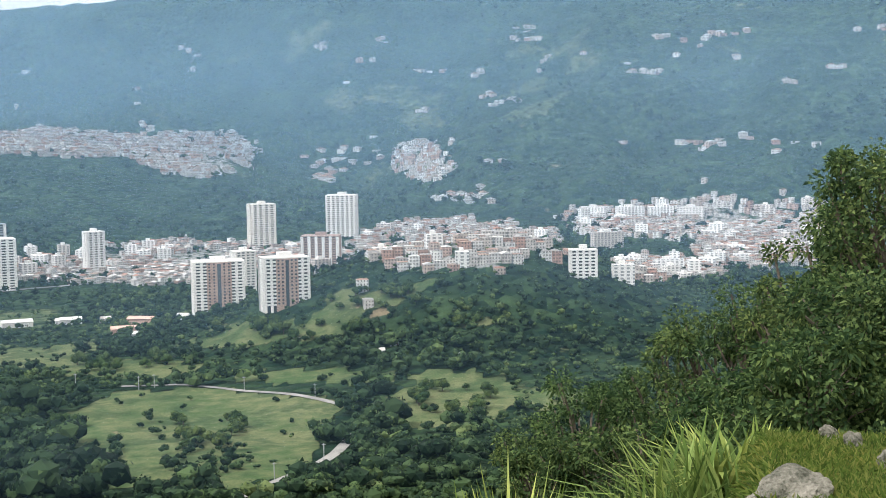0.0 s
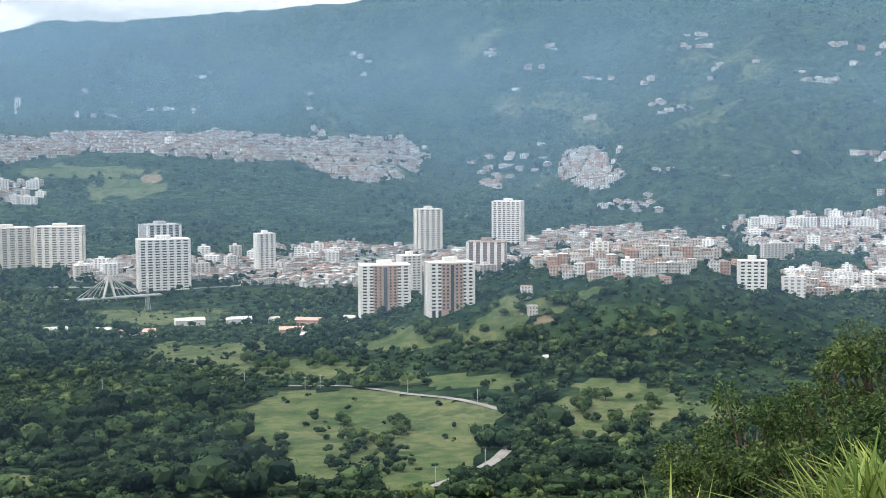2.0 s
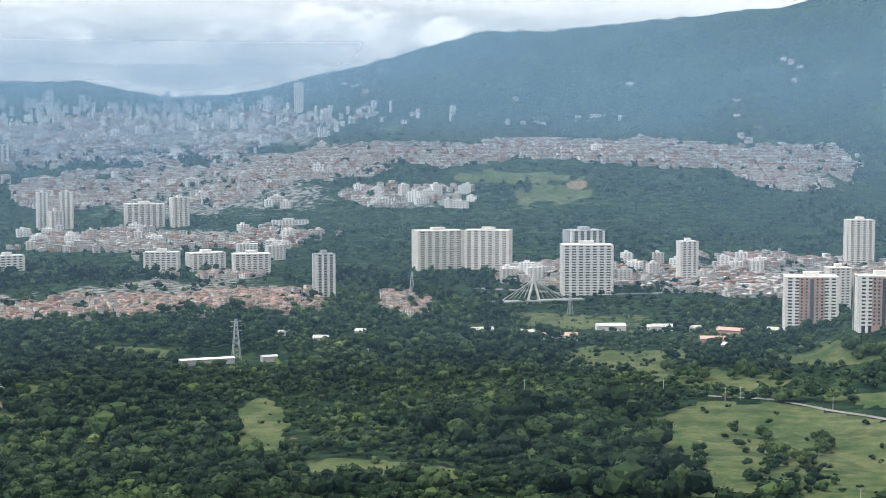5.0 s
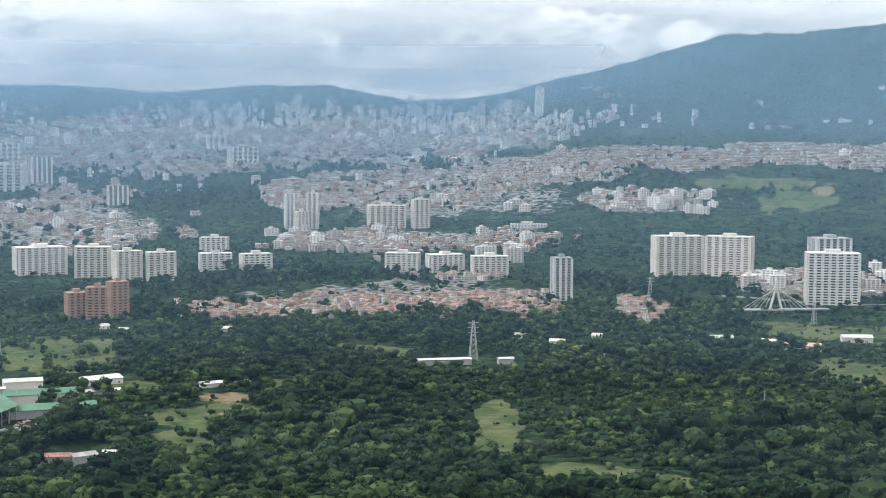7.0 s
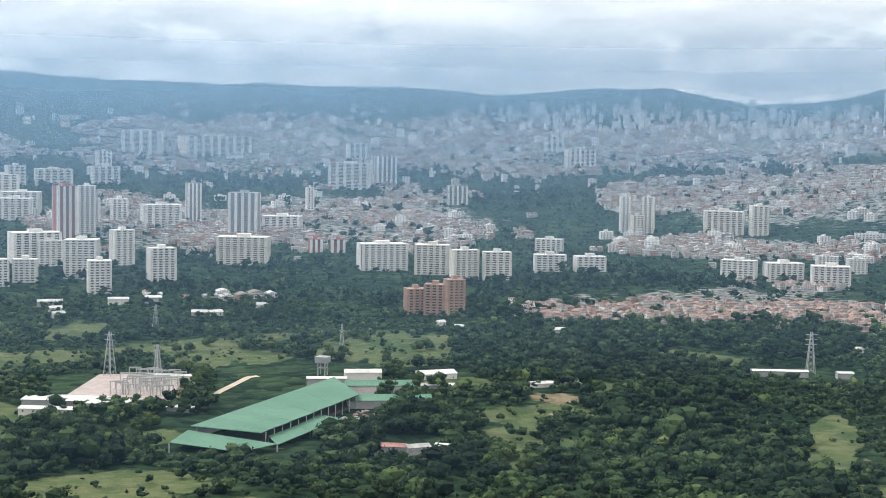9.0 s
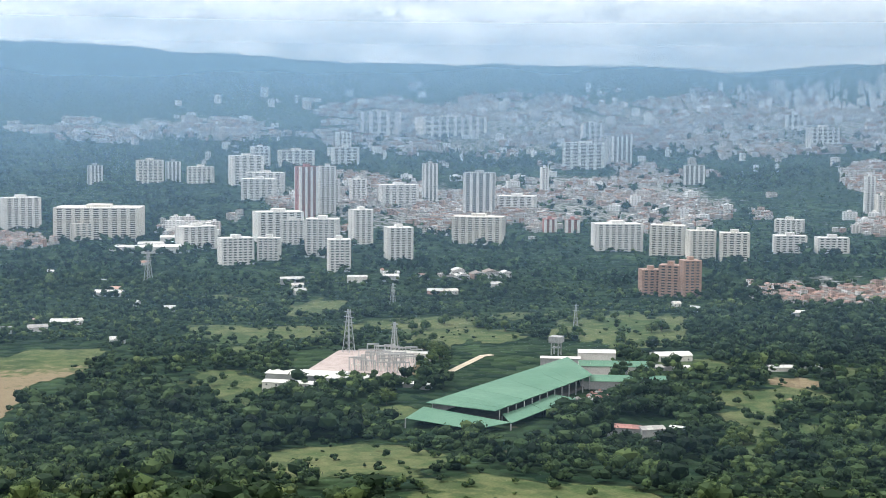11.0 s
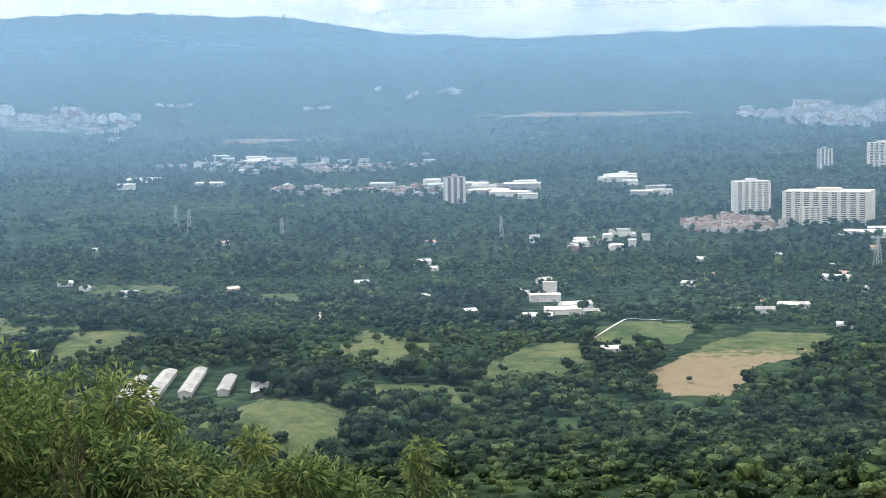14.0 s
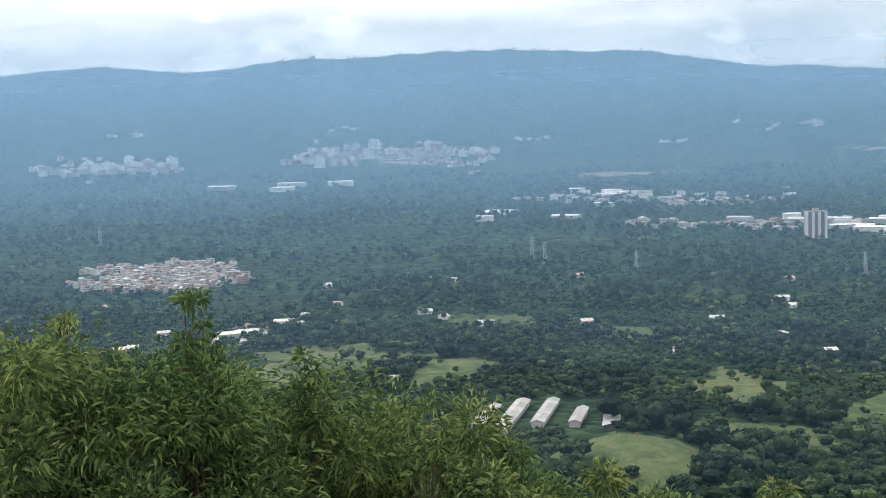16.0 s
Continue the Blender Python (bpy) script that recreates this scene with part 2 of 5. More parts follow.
CREST_EL = [6.2, 5.9, 5.4, 4.75, 4.28, 4.22, 3.26, 2.49, 1.82, 1.59, 2.28, 2.19, 1.92, 2.14, 2.13, 2.29, 2.62, 2.85, 2.69, 2.58, 2.9, 3.58, 3.77, 3.67, 3.47, 3.03, 3.31, 3.02, 2.9, 3.0]


# levelled ground: az, d, half az, half d, height
PADS = [(52.3, 1000, 5.0, 150, -191), (58.7, 1090, 3.0, 110, -190), (94.0, 1000, 4.0, 90, -191), (72.3, 1060, 4.2, 150, -190), (75.8, 1200, 2.6, 90, -190), (79.3, 1310, 2.0, 110, -189), (32.0, 1230, 2.5, 50, -190)]


def wave(x, y, scale, seed, octaves=4):
    """Smooth value noise on arrays."""
    out, amp, total = np.zeros_like(x), 1.0, 0.0
    for o in range(octaves):
        u, v = x / scale * 2**o + seed * 17.3, y / scale * 2**o + seed * 9.1
        i, j = np.floor(u), np.floor(v)
        fu, fv = u - i, v - j
        fu, fv = fu * fu * (3 - 2 * fu), fv * fv * (3 - 2 * fv)

        def h(a, b):
            s = np.sin(a * 127.1 + b * 311.7 + o * 74.7 + seed) * 43758.5453
            return s - np.floor(s)

        out += amp * ((h(i, j) * (1 - fu) + h(i + 1, j) * fu) * (1 - fv) + (h(i, j + 1) * (1 - fu) + h(i + 1, j + 1) * fu) * fv - 0.5)
        total += amp
        amp *= 0.5
    return out / total * 2


def smooth(a, b, x):
    t = np.clip((x - a) / (b - a), 0, 1)
    return t * t * (3 - 2 * t)


def plan(az, d):
    a = np.radians(az)
    return -np.sin(a) * d, np.cos(a) * d


def height(az, d):
    """Height of the ground, in metres from the eye."""
    az, d = np.broadcast_arrays(np.asarray(az, float), np.asarray(d, float))
    x, y = plan(az, d)
    k = np.clip(np.searchsorted(STATION, az) - 1, 0, len(STATION) - 2)
    st = np.array(STATION, float)
    f = np.clip((az - st[k]) / (st[k + 1] - st[k]), 0, 1)
    f = f * f * (3 - 2 * f)
    r = np.clip(np.searchsorted(RANGE, d) - 1, 0, len(RANGE) - 2)
    rg = np.array(RANGE, float)
    g = np.clip((d - rg[r]) / (rg[r + 1] - rg[r]), 0, 1)
    low, high = SECTION[k, r] * (1 - g) + SECTION[k, r + 1] * g, SECTION[k + 1, r] * (1 - g) + SECTION[k + 1, r + 1] * g
    z = low * (1 - f) + high * f
    # gullies and spurs grow with the height of the slopes
    rough = 8 + 8 * smooth(1200, 2400, d)
    spur = (0.5 - 2 * np.abs(wave(x + 0.3 * y, y, 900, 14, 3))) * 110 * smooth(2700, 4000, d) * smooth(40, 16, az)
    spur = spur + (0.4 - 2 * np.abs(wave(x, y, 620, 15, 3))) * 45 * smooth(3900, 4600, d)
    z = z + spur + wave(x, y, 420, 3) * rough + wave(x, y, 130, 5, 3) * (3 + 5 * smooth(2400, 3600, d))
    # the crest of the far range
    crest = 4850 * np.tan(np.radians(np.interp(az, CREST_AZ, CREST_EL))) + wave(az * 60, d * 0, 90, 8, 4) * 9 + wave(az * 300, d * 0, 40, 9, 3) * 5
    z = z + (crest - z) * smooth(4350, 4850, d) ** 1.3
    # the nearer mountain, whose crest stands before the far range
    front = 4050 * np.tan(np.radians(np.interp(az, [-40, 0, 6.2, 9.7, 13.1, 16.3, 19.6, 22.9, 26.9, 30, 34], [7.4, 6.8, 5.9, 5.2, 4.6, 3.85, 3.36, 2.82, 2.05, 1.0, -1.0])))
    gully = np.abs(wave(x + 0.4 * y, y - 0.2 * x, 520, 18, 4))
    fall = 0.42 + 0.16 * smooth(8, 0, az)
    z = np.maximum(z, front - np.abs(d - 4050) * (fall + 0.1 * wave(x, y, 300, 18, 2)) + wave(x, y, 200, 19, 3) * 14 - 130 * gully * smooth(0, 250, np.abs(d - 4050)) - 500 * smooth(30, 34, az))
    # a green spur that comes down before it
    spur = 3480 * np.tan(np.radians(np.interp(az, [-40, -20, -14, -10, -6.7, -4.3, -1.6, 1.3, 4.6, 8, 12], [5.2, 4.6, 3.9, 3.6, 3.85, 3.3, 2.75, 1.6, 0.3, -1.2, -4])))
    z = np.maximum(z, spur - np.abs(d - 3480) * 0.33 + wave(x, y, 160, 23, 3) * 12 + 30 - 140 * np.abs(wave(x - 0.5 * y, y, 430, 24, 4)) * smooth(0, 300, np.abs(d - 3480)))
    # the wooded knoll before the towers
    z = z + 72 * np.exp(-(((az + 2.5) / 6.5) ** 2) - ((d - 1290) / 150) ** 2) + 26 * np.exp(-(((az - 5.5) / 4.0) ** 2) - ((d - 1300) / 130) ** 2)
    z = z + 9 * wave(x, y, 120, 27, 3) * smooth(1050, 1150, d) * smooth(1500, 1380, d) * smooth(14, 8, az)
    z = z + 16 * np.exp(-(((az - 90) / 3.0) ** 2) - ((d - 860) / 60) ** 2)
    for pa, pd, ra, rd, pz in PADS:
        q = ((az - pa) / ra) ** 2 + ((d - pd) / rd) ** 2
        z = z + (pz - z) * smooth(1.5, 0.8, q)
    # the hillside on which the camera stands, gentle to the right
    ledge = smooth(-8.6, -12.8, az) * smooth(-80, -40, az)
    steep = -1.6 - 0.34 * d
    soft = -1.6 - 0.11 * d - 0.36 * np.maximum(d - 15.5, 0)
    hill = steep + (soft - steep) * ledge + wave(x, y, 3.5, 2, 3) * 0.10 * smooth(2, 8, d) + wave(x, y, 60, 4, 3) * 4 * smooth(40, 150, d)
    near = np.maximum(hill, -400)
    return np.where(d < 900, np.maximum(near, np.where(d < 300, -1e4, z)), z)


def blobs(az, el, spots, seed):
    """How far inside the soft-edged patches (az, el, half az, half el) a place lies."""
    out = np.zeros_like(az)
    for i, (a, e, wa, we) in enumerate(spots):
        q = ((az - a) / wa) ** 2 + ((el - e) / we) ** 2
        out = np.maximum(out, 1.5 - q)
    return np.clip(out + 0.75 * wave(az * 40, el * 120, 40, seed, 4) - 0.1, 0, 1)


MEADOWS = [(16.0, -11.36, 1.4, 0.3), (3.0, -6.95, 1.9, 0.35), (5.1, -8.2, 2.0, 0.3), (24.7, -10.5, 0.7, 0.25), (21.0, -10.77, 2.0, 0.3), (12.5, -9.18, 2.2, 0.2), (39.4, -9.49, 1.0, 0.2), (-1.5, -8.0, 1.2, 0.12), (8.0, -7.9, 1.5, 0.15), (-11.5, -6.75, 0.9, 0.12)]
PASTURES = [(45.0, -9.48, 1.6, 0.25), (42.8, -12.58, 1.5, 0.35), (82.7, -12.74, 0.7, 0.3), (101.3, -7.93, 1.1, 0.3), (56.0, -9.4, 1.2, 0.25), (57.5, -11.6, 1.6, 0.3), (78.5, -13.6, 0.9, 0.25)]
FIELDS = [
    [(16.1, -11.4), (12.4, -10.1), (8.9, -10.3), (4.0, -10.9), (5.2, -12.6), (5.6, -13.6), (8.8, -14.3), (13.4, -13.8), (14.9, -13.0), (14.4, -12.2)],
    [(2.2, -10.7), (0.6, -9.8), (-2.6, -10.0), (-3.2, -10.8), (-2.1, -11.8), (1.1, -12.1), (2.5, -11.6)],
    [(8.7, -9.7), (5.1, -9.6), (2.0, -9.9), (2.2, -10.3), (5.1, -10.2), (8.7, -10.0)],
    [(16.9, -9.2), (14.3, -8.9), (8.9, -9.4), (11.8, -9.6), (15.2, -9.4)],
    [(65.0, -7.0), (63.1, -7.0), (60.9, -7.3), (62.2, -7.4), (64.0, -7.3)],
    [(61.4, -7.5), (60.4, -7.2), (58.6, -7.2), (59.9, -7.7), (61.3, -7.9)],
    [(56.9, -8.2), (55.1, -7.9), (51.8, -8.4), (52.2, -8.7), (54.5, -8.7), (55.1, -9.1), (56.7, -8.9)],
    [(50.9, -8.0), (48.9, -7.6), (45.5, -7.6), (45.7, -8.7), (47.3, -8.9), (49.1, -8.7), (50.9, -8.7)],
    [(92.5, -12.1), (91.1, -11.4), (87.8, -11.6), (87.6, -13.1), (89.6, -14.2), (92.1, -13.6)],
    [(88.2, -9.5), (86.5, -8.8), (83.7, -9.6), (84.5, -10.3), (87.6, -10.0)],
    [(99.0, -8.7), (97.6, -8.3), (95.1, -8.5), (96.3, -9.1), (98.8, -9.6)],
    [(5.3, -7.6), (3.2, -6.75), (1.0, -6.2), (0.2, -6.35), (1.9, -7.1), (5.0, -8.1), (7.7, -8.7), (10.7, -8.55), (8.1, -7.95)],
    [(23.0, -1.35), (20.0, -1.2), (18.0, -1.5), (19.0, -1.75), (22.5, -1.7)],
    [(20.5, -2.1), (18.4, -1.75), (17.2, -2.05), (18.0, -2.5), (20.2, -2.6)],
    [(31.5, -10.4), (30.3, -10.0), (29.2, -10.9), (29.9, -12.2), (31.3, -12.5)],
    [(80.4, -9.5), (78.8, -9.3), (77.7, -10.2), (79.8, -11.3), (81.6, -11.0), (82.5, -10.6)],
]
LAWNS = [[(77.8, -9.4), (77.5, -8.8), (76.3, -8.5), (73.4, -8.7), (74.3, -9.4), (76.1, -9.6), (77.2, -9.6)]]
DRY = [[(75.6, -10.6), (74.5, -10.1), (73.4, -9.5), (71.4, -8.9), (68.3, -9.0), (69.4, -9.9), (71.2, -10.2), (71.8, -10.9), (72.5, -11.5), (75.0, -11.4)]]


def inside(az, el, outlines, fray=0.55):
    """One where a place lies within one of the outlines, with frayed edges."""
    a = az + fray * wave(az * 60, el * 200, 40, 51, 3)
    e = el + fray * 0.4 * wave(az * 60, el * 200, 40, 52, 3)
    out = np.zeros_like(a)
    for line in outlines:
        hit = np.zeros(a.shape, bool)
        for (x0, y0), (x1, y1) in zip(line, line[1:] + line[:1]):
            cross = ((y0 > e) != (y1 > e)) & (a < (x1 - x0) * (e - y0) / (y1 - y0 + 1e-9) + x0)
            hit ^= cross
        out = np.maximum(out, hit)
    return out


def clearing(x, y, d):
    """Rough grass between the groves of the valley."""
    az = np.degrees(np.arctan2(-x, y))
    return smooth(0.20, 0.42, wave(x, y, 150, 71, 4)) * np.maximum(smooth(80, 84, az), smooth(67, 64, az)) * smooth(620, 700, d) * smooth(1650, 1500, d)


def upland(x, y, d, az):
    """Rough pasture on the mountain slopes."""
    return 0.8 * smooth(0.22, 0.50, wave(x, y, 110, 11, 4) + 0.35 * wave(x, y, 500, 12, 2)) * smooth(2500, 2900, d) * smooth(34, 26, az)


def open_land(az, el):
    return np.maximum(np.maximum(blobs(az, el, MEADOWS + PASTURES, 1), inside(az, el, FIELDS)), inside(az, el, LAWNS + DRY, 0.06))


SCARS = [(2.9, -7.35, 0.9, 0.18), (41.5, -10.0, 1.2, 0.2), (17.9, -1.8, 0.6, 0.2), (78.0, -0.4, 4.0, 0.10), (90.0, -1.2, 3.0, 0.08), (56.3, -9.9, 0.5, 0.25), (41.0, -10.6, 0.6, 0.15)]
# towns: az, el, half az, half el
TOWN_EAST = [(10.4, -5.3, 6.7, 0.75), (-0.6, -4.9, 4.3, 0.95), (-10.5, -3.96, 5.6, 0.8), (-12.6, -4.95, 2.7, 0.8), (-8.8, -5.9, 2.2, 0.5), (18.5, -5.4, 2.5, 0.45)]
TOWN_BRICK = [(33.9, -6.06, 5.5, 0.8), (29.4, -6.5, 1.5, 0.6), (24.5, -6.69, 1.1, 0.5), (40.5, -6.4, 2.4, 0.7), (72.4, -4.83, 1.9, 0.3)]
TOWN_HILL = [(14.4, -0.6, 3.6, 0.5), (9.4, -1.06, 2.3, 0.9), (0.8, -1.53, 1.1, 0.8), (19, -0.4, 4, 0.35), (24.5, -0.6, 4, 0.4), (29, -1.1, 3.5, 0.5)]
TOWN_WEST = [(108.8, -4.85, 3.3, 0.55), (34.3, -3.87, 6.0, 0.5), (33, -2.1, 6.5, 1.0), (24.5, -2.35, 2.7, 0.5), (49.3, -3.11, 6.5, 1.2), (57, -3.3, 5.5, 1.2), (65.1, -4.49, 1.1, 0.3), (65.1, -4.64, 1.0, 0.4)]
TOWN_FAR = [(33.6, 0.3, 6.7, 0.9), (42.6, -0.1, 11, 1.2), (52.3, -0.3, 8, 1.2), (66.6, -0.5, 4.9, 0.5), (99.0, -0.3, 4.0, 0.5), (110.8, -0.6, 3.0, 0.2)]
HAMLETS = [(105.1, -7.24, 1.4, 0.4), (110.1, -7.66, 0.8, 0.3), (76.4, -5.45, 1.8, 0.2), (89.5, -2.26, 5.5, 0.25), (-3.4, -2.76, 3.2, 0.5), (4.6, -1.25, 0.8, 1.0), (85.0, -3.2, 6, 0.3), (55, -6.3, 3, 0.15)]
ALL_TOWNS = TOWN_EAST + TOWN_BRICK + TOWN_HILL + TOWN_WEST + TOWN_FAR


def mesh_of(name, verts, faces, mats=(), index=None):
    """A mesh from arrays; faces is an array of triangles or quads, or a list of both."""
    me = bpy.data.meshes.new(name)
    verts = np.asarray(verts, np.float32)
    groups = faces if isinstance(faces, list) else [faces]
    groups = [np.asarray(g, np.int32) for g in groups if len(g)]
    me.vertices.add(len(verts))
    me.vertices.foreach_set("co", verts.ravel())
    loops = np.concatenate([g.ravel() for g in groups])
    me.loops.add(len(loops))
    me.loops.foreach_set("vertex_index", loops)
    sizes = np.concatenate([np.full(len(g), g.shape[1], np.int32) for g in groups])
    me.polygons.add(len(sizes))
    me.polygons.foreach_set("loop_start", np.concatenate([[0], np.cumsum(sizes)[:-1]]).astype(np.int32))
    me.polygons.foreach_set("use_smooth", np.zeros(len(sizes), bool))
    if index is not None:
        me.polygons.foreach_set("material_index", np.asarray(index, np.int32))
    for m in mats:
        me.materials.append(m)
    me.update(calc_edges=True)
    return me


def part(name, me, parent=None, at=None, label=""):
    """Links a mesh as one object under a thing or a part."""
    ob = new(name, me)
    if parent is not None:
        ob.parent = parent
    if at is not None:
        ob.matrix_basis = at
    return tagged(ob, label) if label else ob


# the ground, one sheet all round
az_line = np.concatenate([np.arange(-180, -26, 4.0), np.arange(-26, 122, 0.3), np.arange(122, 181, 4.0)])
d_line = np.concatenate([[0.0, 1, 2, 3, 4, 5], np.arange(6, 24, 0.6), np.geomspace(24, 400, 40)[:-1], np.geomspace(400, 4900, 220)])
A, D = np.meshgrid(az_line, d_line, indexing="ij")
Z = height(A, D)
X, Y = plan(A, D)
EL = np.degrees(np.arctan2(Z, D))
na, nd = A.shape
ids = np.arange(na * nd).reshape(na, nd)
quads = np.stack([ids[:-1, :-1], ids[1:, :-1], ids[1:, 1:], ids[:-1, 1:]], -1).reshape(-1, 4)[:, ::-1]


def site(az, el, lo=350.0):
    """The distance at which a line of sight meets the ground."""
    i = int(np.clip(np.searchsorted(az_line, az), 1, na - 1))
    f = (az - az_line[i - 1]) / (az_line[i] - az_line[i - 1])
    rise = EL[i - 1] * (1 - f) + EL[i] * f
    hit = np.nonzero((rise > el) & (d_line > lo))[0]
    if not len(hit) or hit[0] == 0:
        return 4700.0
    k = hit[0]
    g = np.clip((el - rise[k - 1]) / (rise[k] - rise[k - 1] + 1e-9), 0, 1)
    return float(d_line[k - 1] * (1 - g) + d_line[k] * g)


me = mesh_of("ground", np.stack([X, Y, Z], -1).reshape(-1, 3), quads, [GROUND])
grass_cover = open_land(A, EL) * (D > 400)
grass_cover = np.maximum(grass_cover, np.where(D < 60, 1.0, 0.0))
grass_cover = np.maximum(grass_cover, 0.7 * upland(X, Y, D, A))
grass_cover = np.maximum(grass_cover, clearing(X, Y, D) * 0.8)
town_cover = blobs(A, EL, ALL_TOWNS, 2) * (D > 400)
soil_cover = np.maximum(blobs(A, EL, SCARS, 3) * (D > 400), inside(A, EL, DRY, 0.06) * (D > 400) * smooth(1215, 1020, D) * (0.8 + 0.25 * wave(X, Y, 60, 6, 3)))
for name, values in (("grass", grass_cover), ("paved", town_cover * 0.52), ("soil", soil_cover)):
    me.attributes.new(name, "FLOAT", "POINT").data.foreach_set("value", values.ravel().astype(np.float32))
me.polygons.foreach_set("use_smooth", np.ones(len(me.polygons), bool))
tagged(new("ground", me), "rolling green valley floor rising to wooded mountains", "ground", kind="structure")

# painted haze: see-through blue sheets added upright between the near and the far land
HAZE_SHEET, zn = material("haze")
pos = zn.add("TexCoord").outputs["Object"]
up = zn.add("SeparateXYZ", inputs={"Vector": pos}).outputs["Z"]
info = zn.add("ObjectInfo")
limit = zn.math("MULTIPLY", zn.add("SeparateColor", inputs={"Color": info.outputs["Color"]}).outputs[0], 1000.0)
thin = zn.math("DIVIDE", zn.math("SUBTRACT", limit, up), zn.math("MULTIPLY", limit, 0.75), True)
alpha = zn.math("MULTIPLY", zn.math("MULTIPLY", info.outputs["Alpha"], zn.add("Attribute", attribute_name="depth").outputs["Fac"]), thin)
# the haze tone is the sheet's own blue, scattering to both sides
haze_tint = zn.add("MixShader", inputs={0: 0.5, 1: zn.add("BsdfDiffuse", inputs={"Color": HAZE_SHEET_COLOUR}).outputs[0], 2: zn.add("BsdfTranslucent", inputs={"Color": HAZE_SHEET_COLOUR}).outputs[0]})
zn.link(zn.add("MixShader", inputs={0: alpha, 1: zn.add("BsdfTransparent").outputs[0], 2: haze_tint.outputs[0]}).outputs[0], zn.add("OutputMaterial").inputs["Surface"])
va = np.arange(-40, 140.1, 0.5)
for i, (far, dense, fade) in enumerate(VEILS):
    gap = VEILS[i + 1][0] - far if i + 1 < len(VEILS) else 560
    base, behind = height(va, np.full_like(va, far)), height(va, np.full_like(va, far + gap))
    # each sheet grows more opaque with the height over the land, quicker over level ground
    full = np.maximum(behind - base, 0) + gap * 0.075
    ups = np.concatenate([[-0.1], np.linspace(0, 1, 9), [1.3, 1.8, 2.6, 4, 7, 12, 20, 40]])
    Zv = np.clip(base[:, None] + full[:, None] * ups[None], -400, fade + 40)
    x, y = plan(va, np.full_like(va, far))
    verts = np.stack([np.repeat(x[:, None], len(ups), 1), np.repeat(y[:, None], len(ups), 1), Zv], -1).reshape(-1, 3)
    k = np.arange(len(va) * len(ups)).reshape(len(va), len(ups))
    sheet = mesh_of("haze", verts, np.stack([k[:-1, :-1], k[1:, :-1], k[1:, 1:], k[:-1, 1:]], -1).reshape(-1, 4), [HAZE_SHEET])
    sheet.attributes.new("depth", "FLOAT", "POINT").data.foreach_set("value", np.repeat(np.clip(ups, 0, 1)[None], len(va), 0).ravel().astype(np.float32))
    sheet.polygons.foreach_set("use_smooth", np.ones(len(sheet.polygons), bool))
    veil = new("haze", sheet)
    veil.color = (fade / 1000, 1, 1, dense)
    tagged(veil, "added see-through blue sheet that stands in for haze over the valley", "haze", kind="structure")

# ---- woods ----
rng = np.random.default_rng(7)
ICO = bmesh.new()
bmesh.ops.create_icosphere(ICO, subdivisions=1, radius=1.0)
ICO_V = np.array([v.co[:] for v in ICO.verts])
ICO_F = np.array([[v.index for v in f.verts] for f in ICO.faces])
ICO.free()


def crown_of(r, lumps, leaves, size, flat=0.8, drop=0.35):
    """A crown of unit radius: a few uneven dark masses inside and many loose leaf clumps over them."""
    vs, fs, count = [], [], 0
    centres = []
    for i in range(lumps):
        a, q = r.uniform(0, 2 * math.pi), r.uniform(0.3, 0.72)
        c = np.array([math.cos(a) * q, math.sin(a) * q, r.uniform(-0.3, 0.5)]) if i else np.zeros(3)
        s = r.uniform(0.34, 0.58) if lumps > 2 else r.uniform(0.45, 0.66)
        v = ICO_V * s * r.uniform(0.78, 1.2, (len(ICO_V), 1)) * (1, 1, flat) + c * (1, 1, flat)
        centres.append((c, s))
        vs.append(v)
        fs.append(ICO_F + count)
        count += len(v)
    for i in range(leaves):
        c, s = centres[r.integers(len(centres))]
        n = r.normal(size=3)
        n /= np.linalg.norm(n)
        if n[2] < -drop:
            n[2] *= -1
        p = (c + n * s * r.uniform(0.9, 1.22)) * (1, 1, flat)
        t = np.cross(n, r.normal(size=3))
        t /= np.linalg.norm(t)
        b = np.cross(n, t) + n * r.uniform(-0.7, 0.7)
        k = size * r.uniform(0.6, 1.4)
        vs.append(np.array([p - t * k * 0.5, p + t * k * 0.5, p + b * k]))
        fs.append(np.array([[count, count + 1, count + 2]]))
        count += 3
    return np.concatenate(vs), np.concatenate(fs)


NEAR_CROWNS = [crown_of(rng, 5, 90, 0.17, rng.uniform(0.6, 0.95)) for _ in range(12)]
MID_CROWNS = [crown_of(rng, 3, 30, 0.26, rng.uniform(0.65, 0.95)) for _ in range(10)]
FAR_CROWNS = [crown_of(rng, 1, 10, 0.66, rng.uniform(0.7, 0.95)) for _ in range(8)]
DIM_CROWNS = [crown_of(rng, 1, 8, 0.8, rng.uniform(0.7, 0.9)) for _ in range(6)]


def in_town(az, el, d):
    return blobs(az, el, ALL_TOWNS, 2)


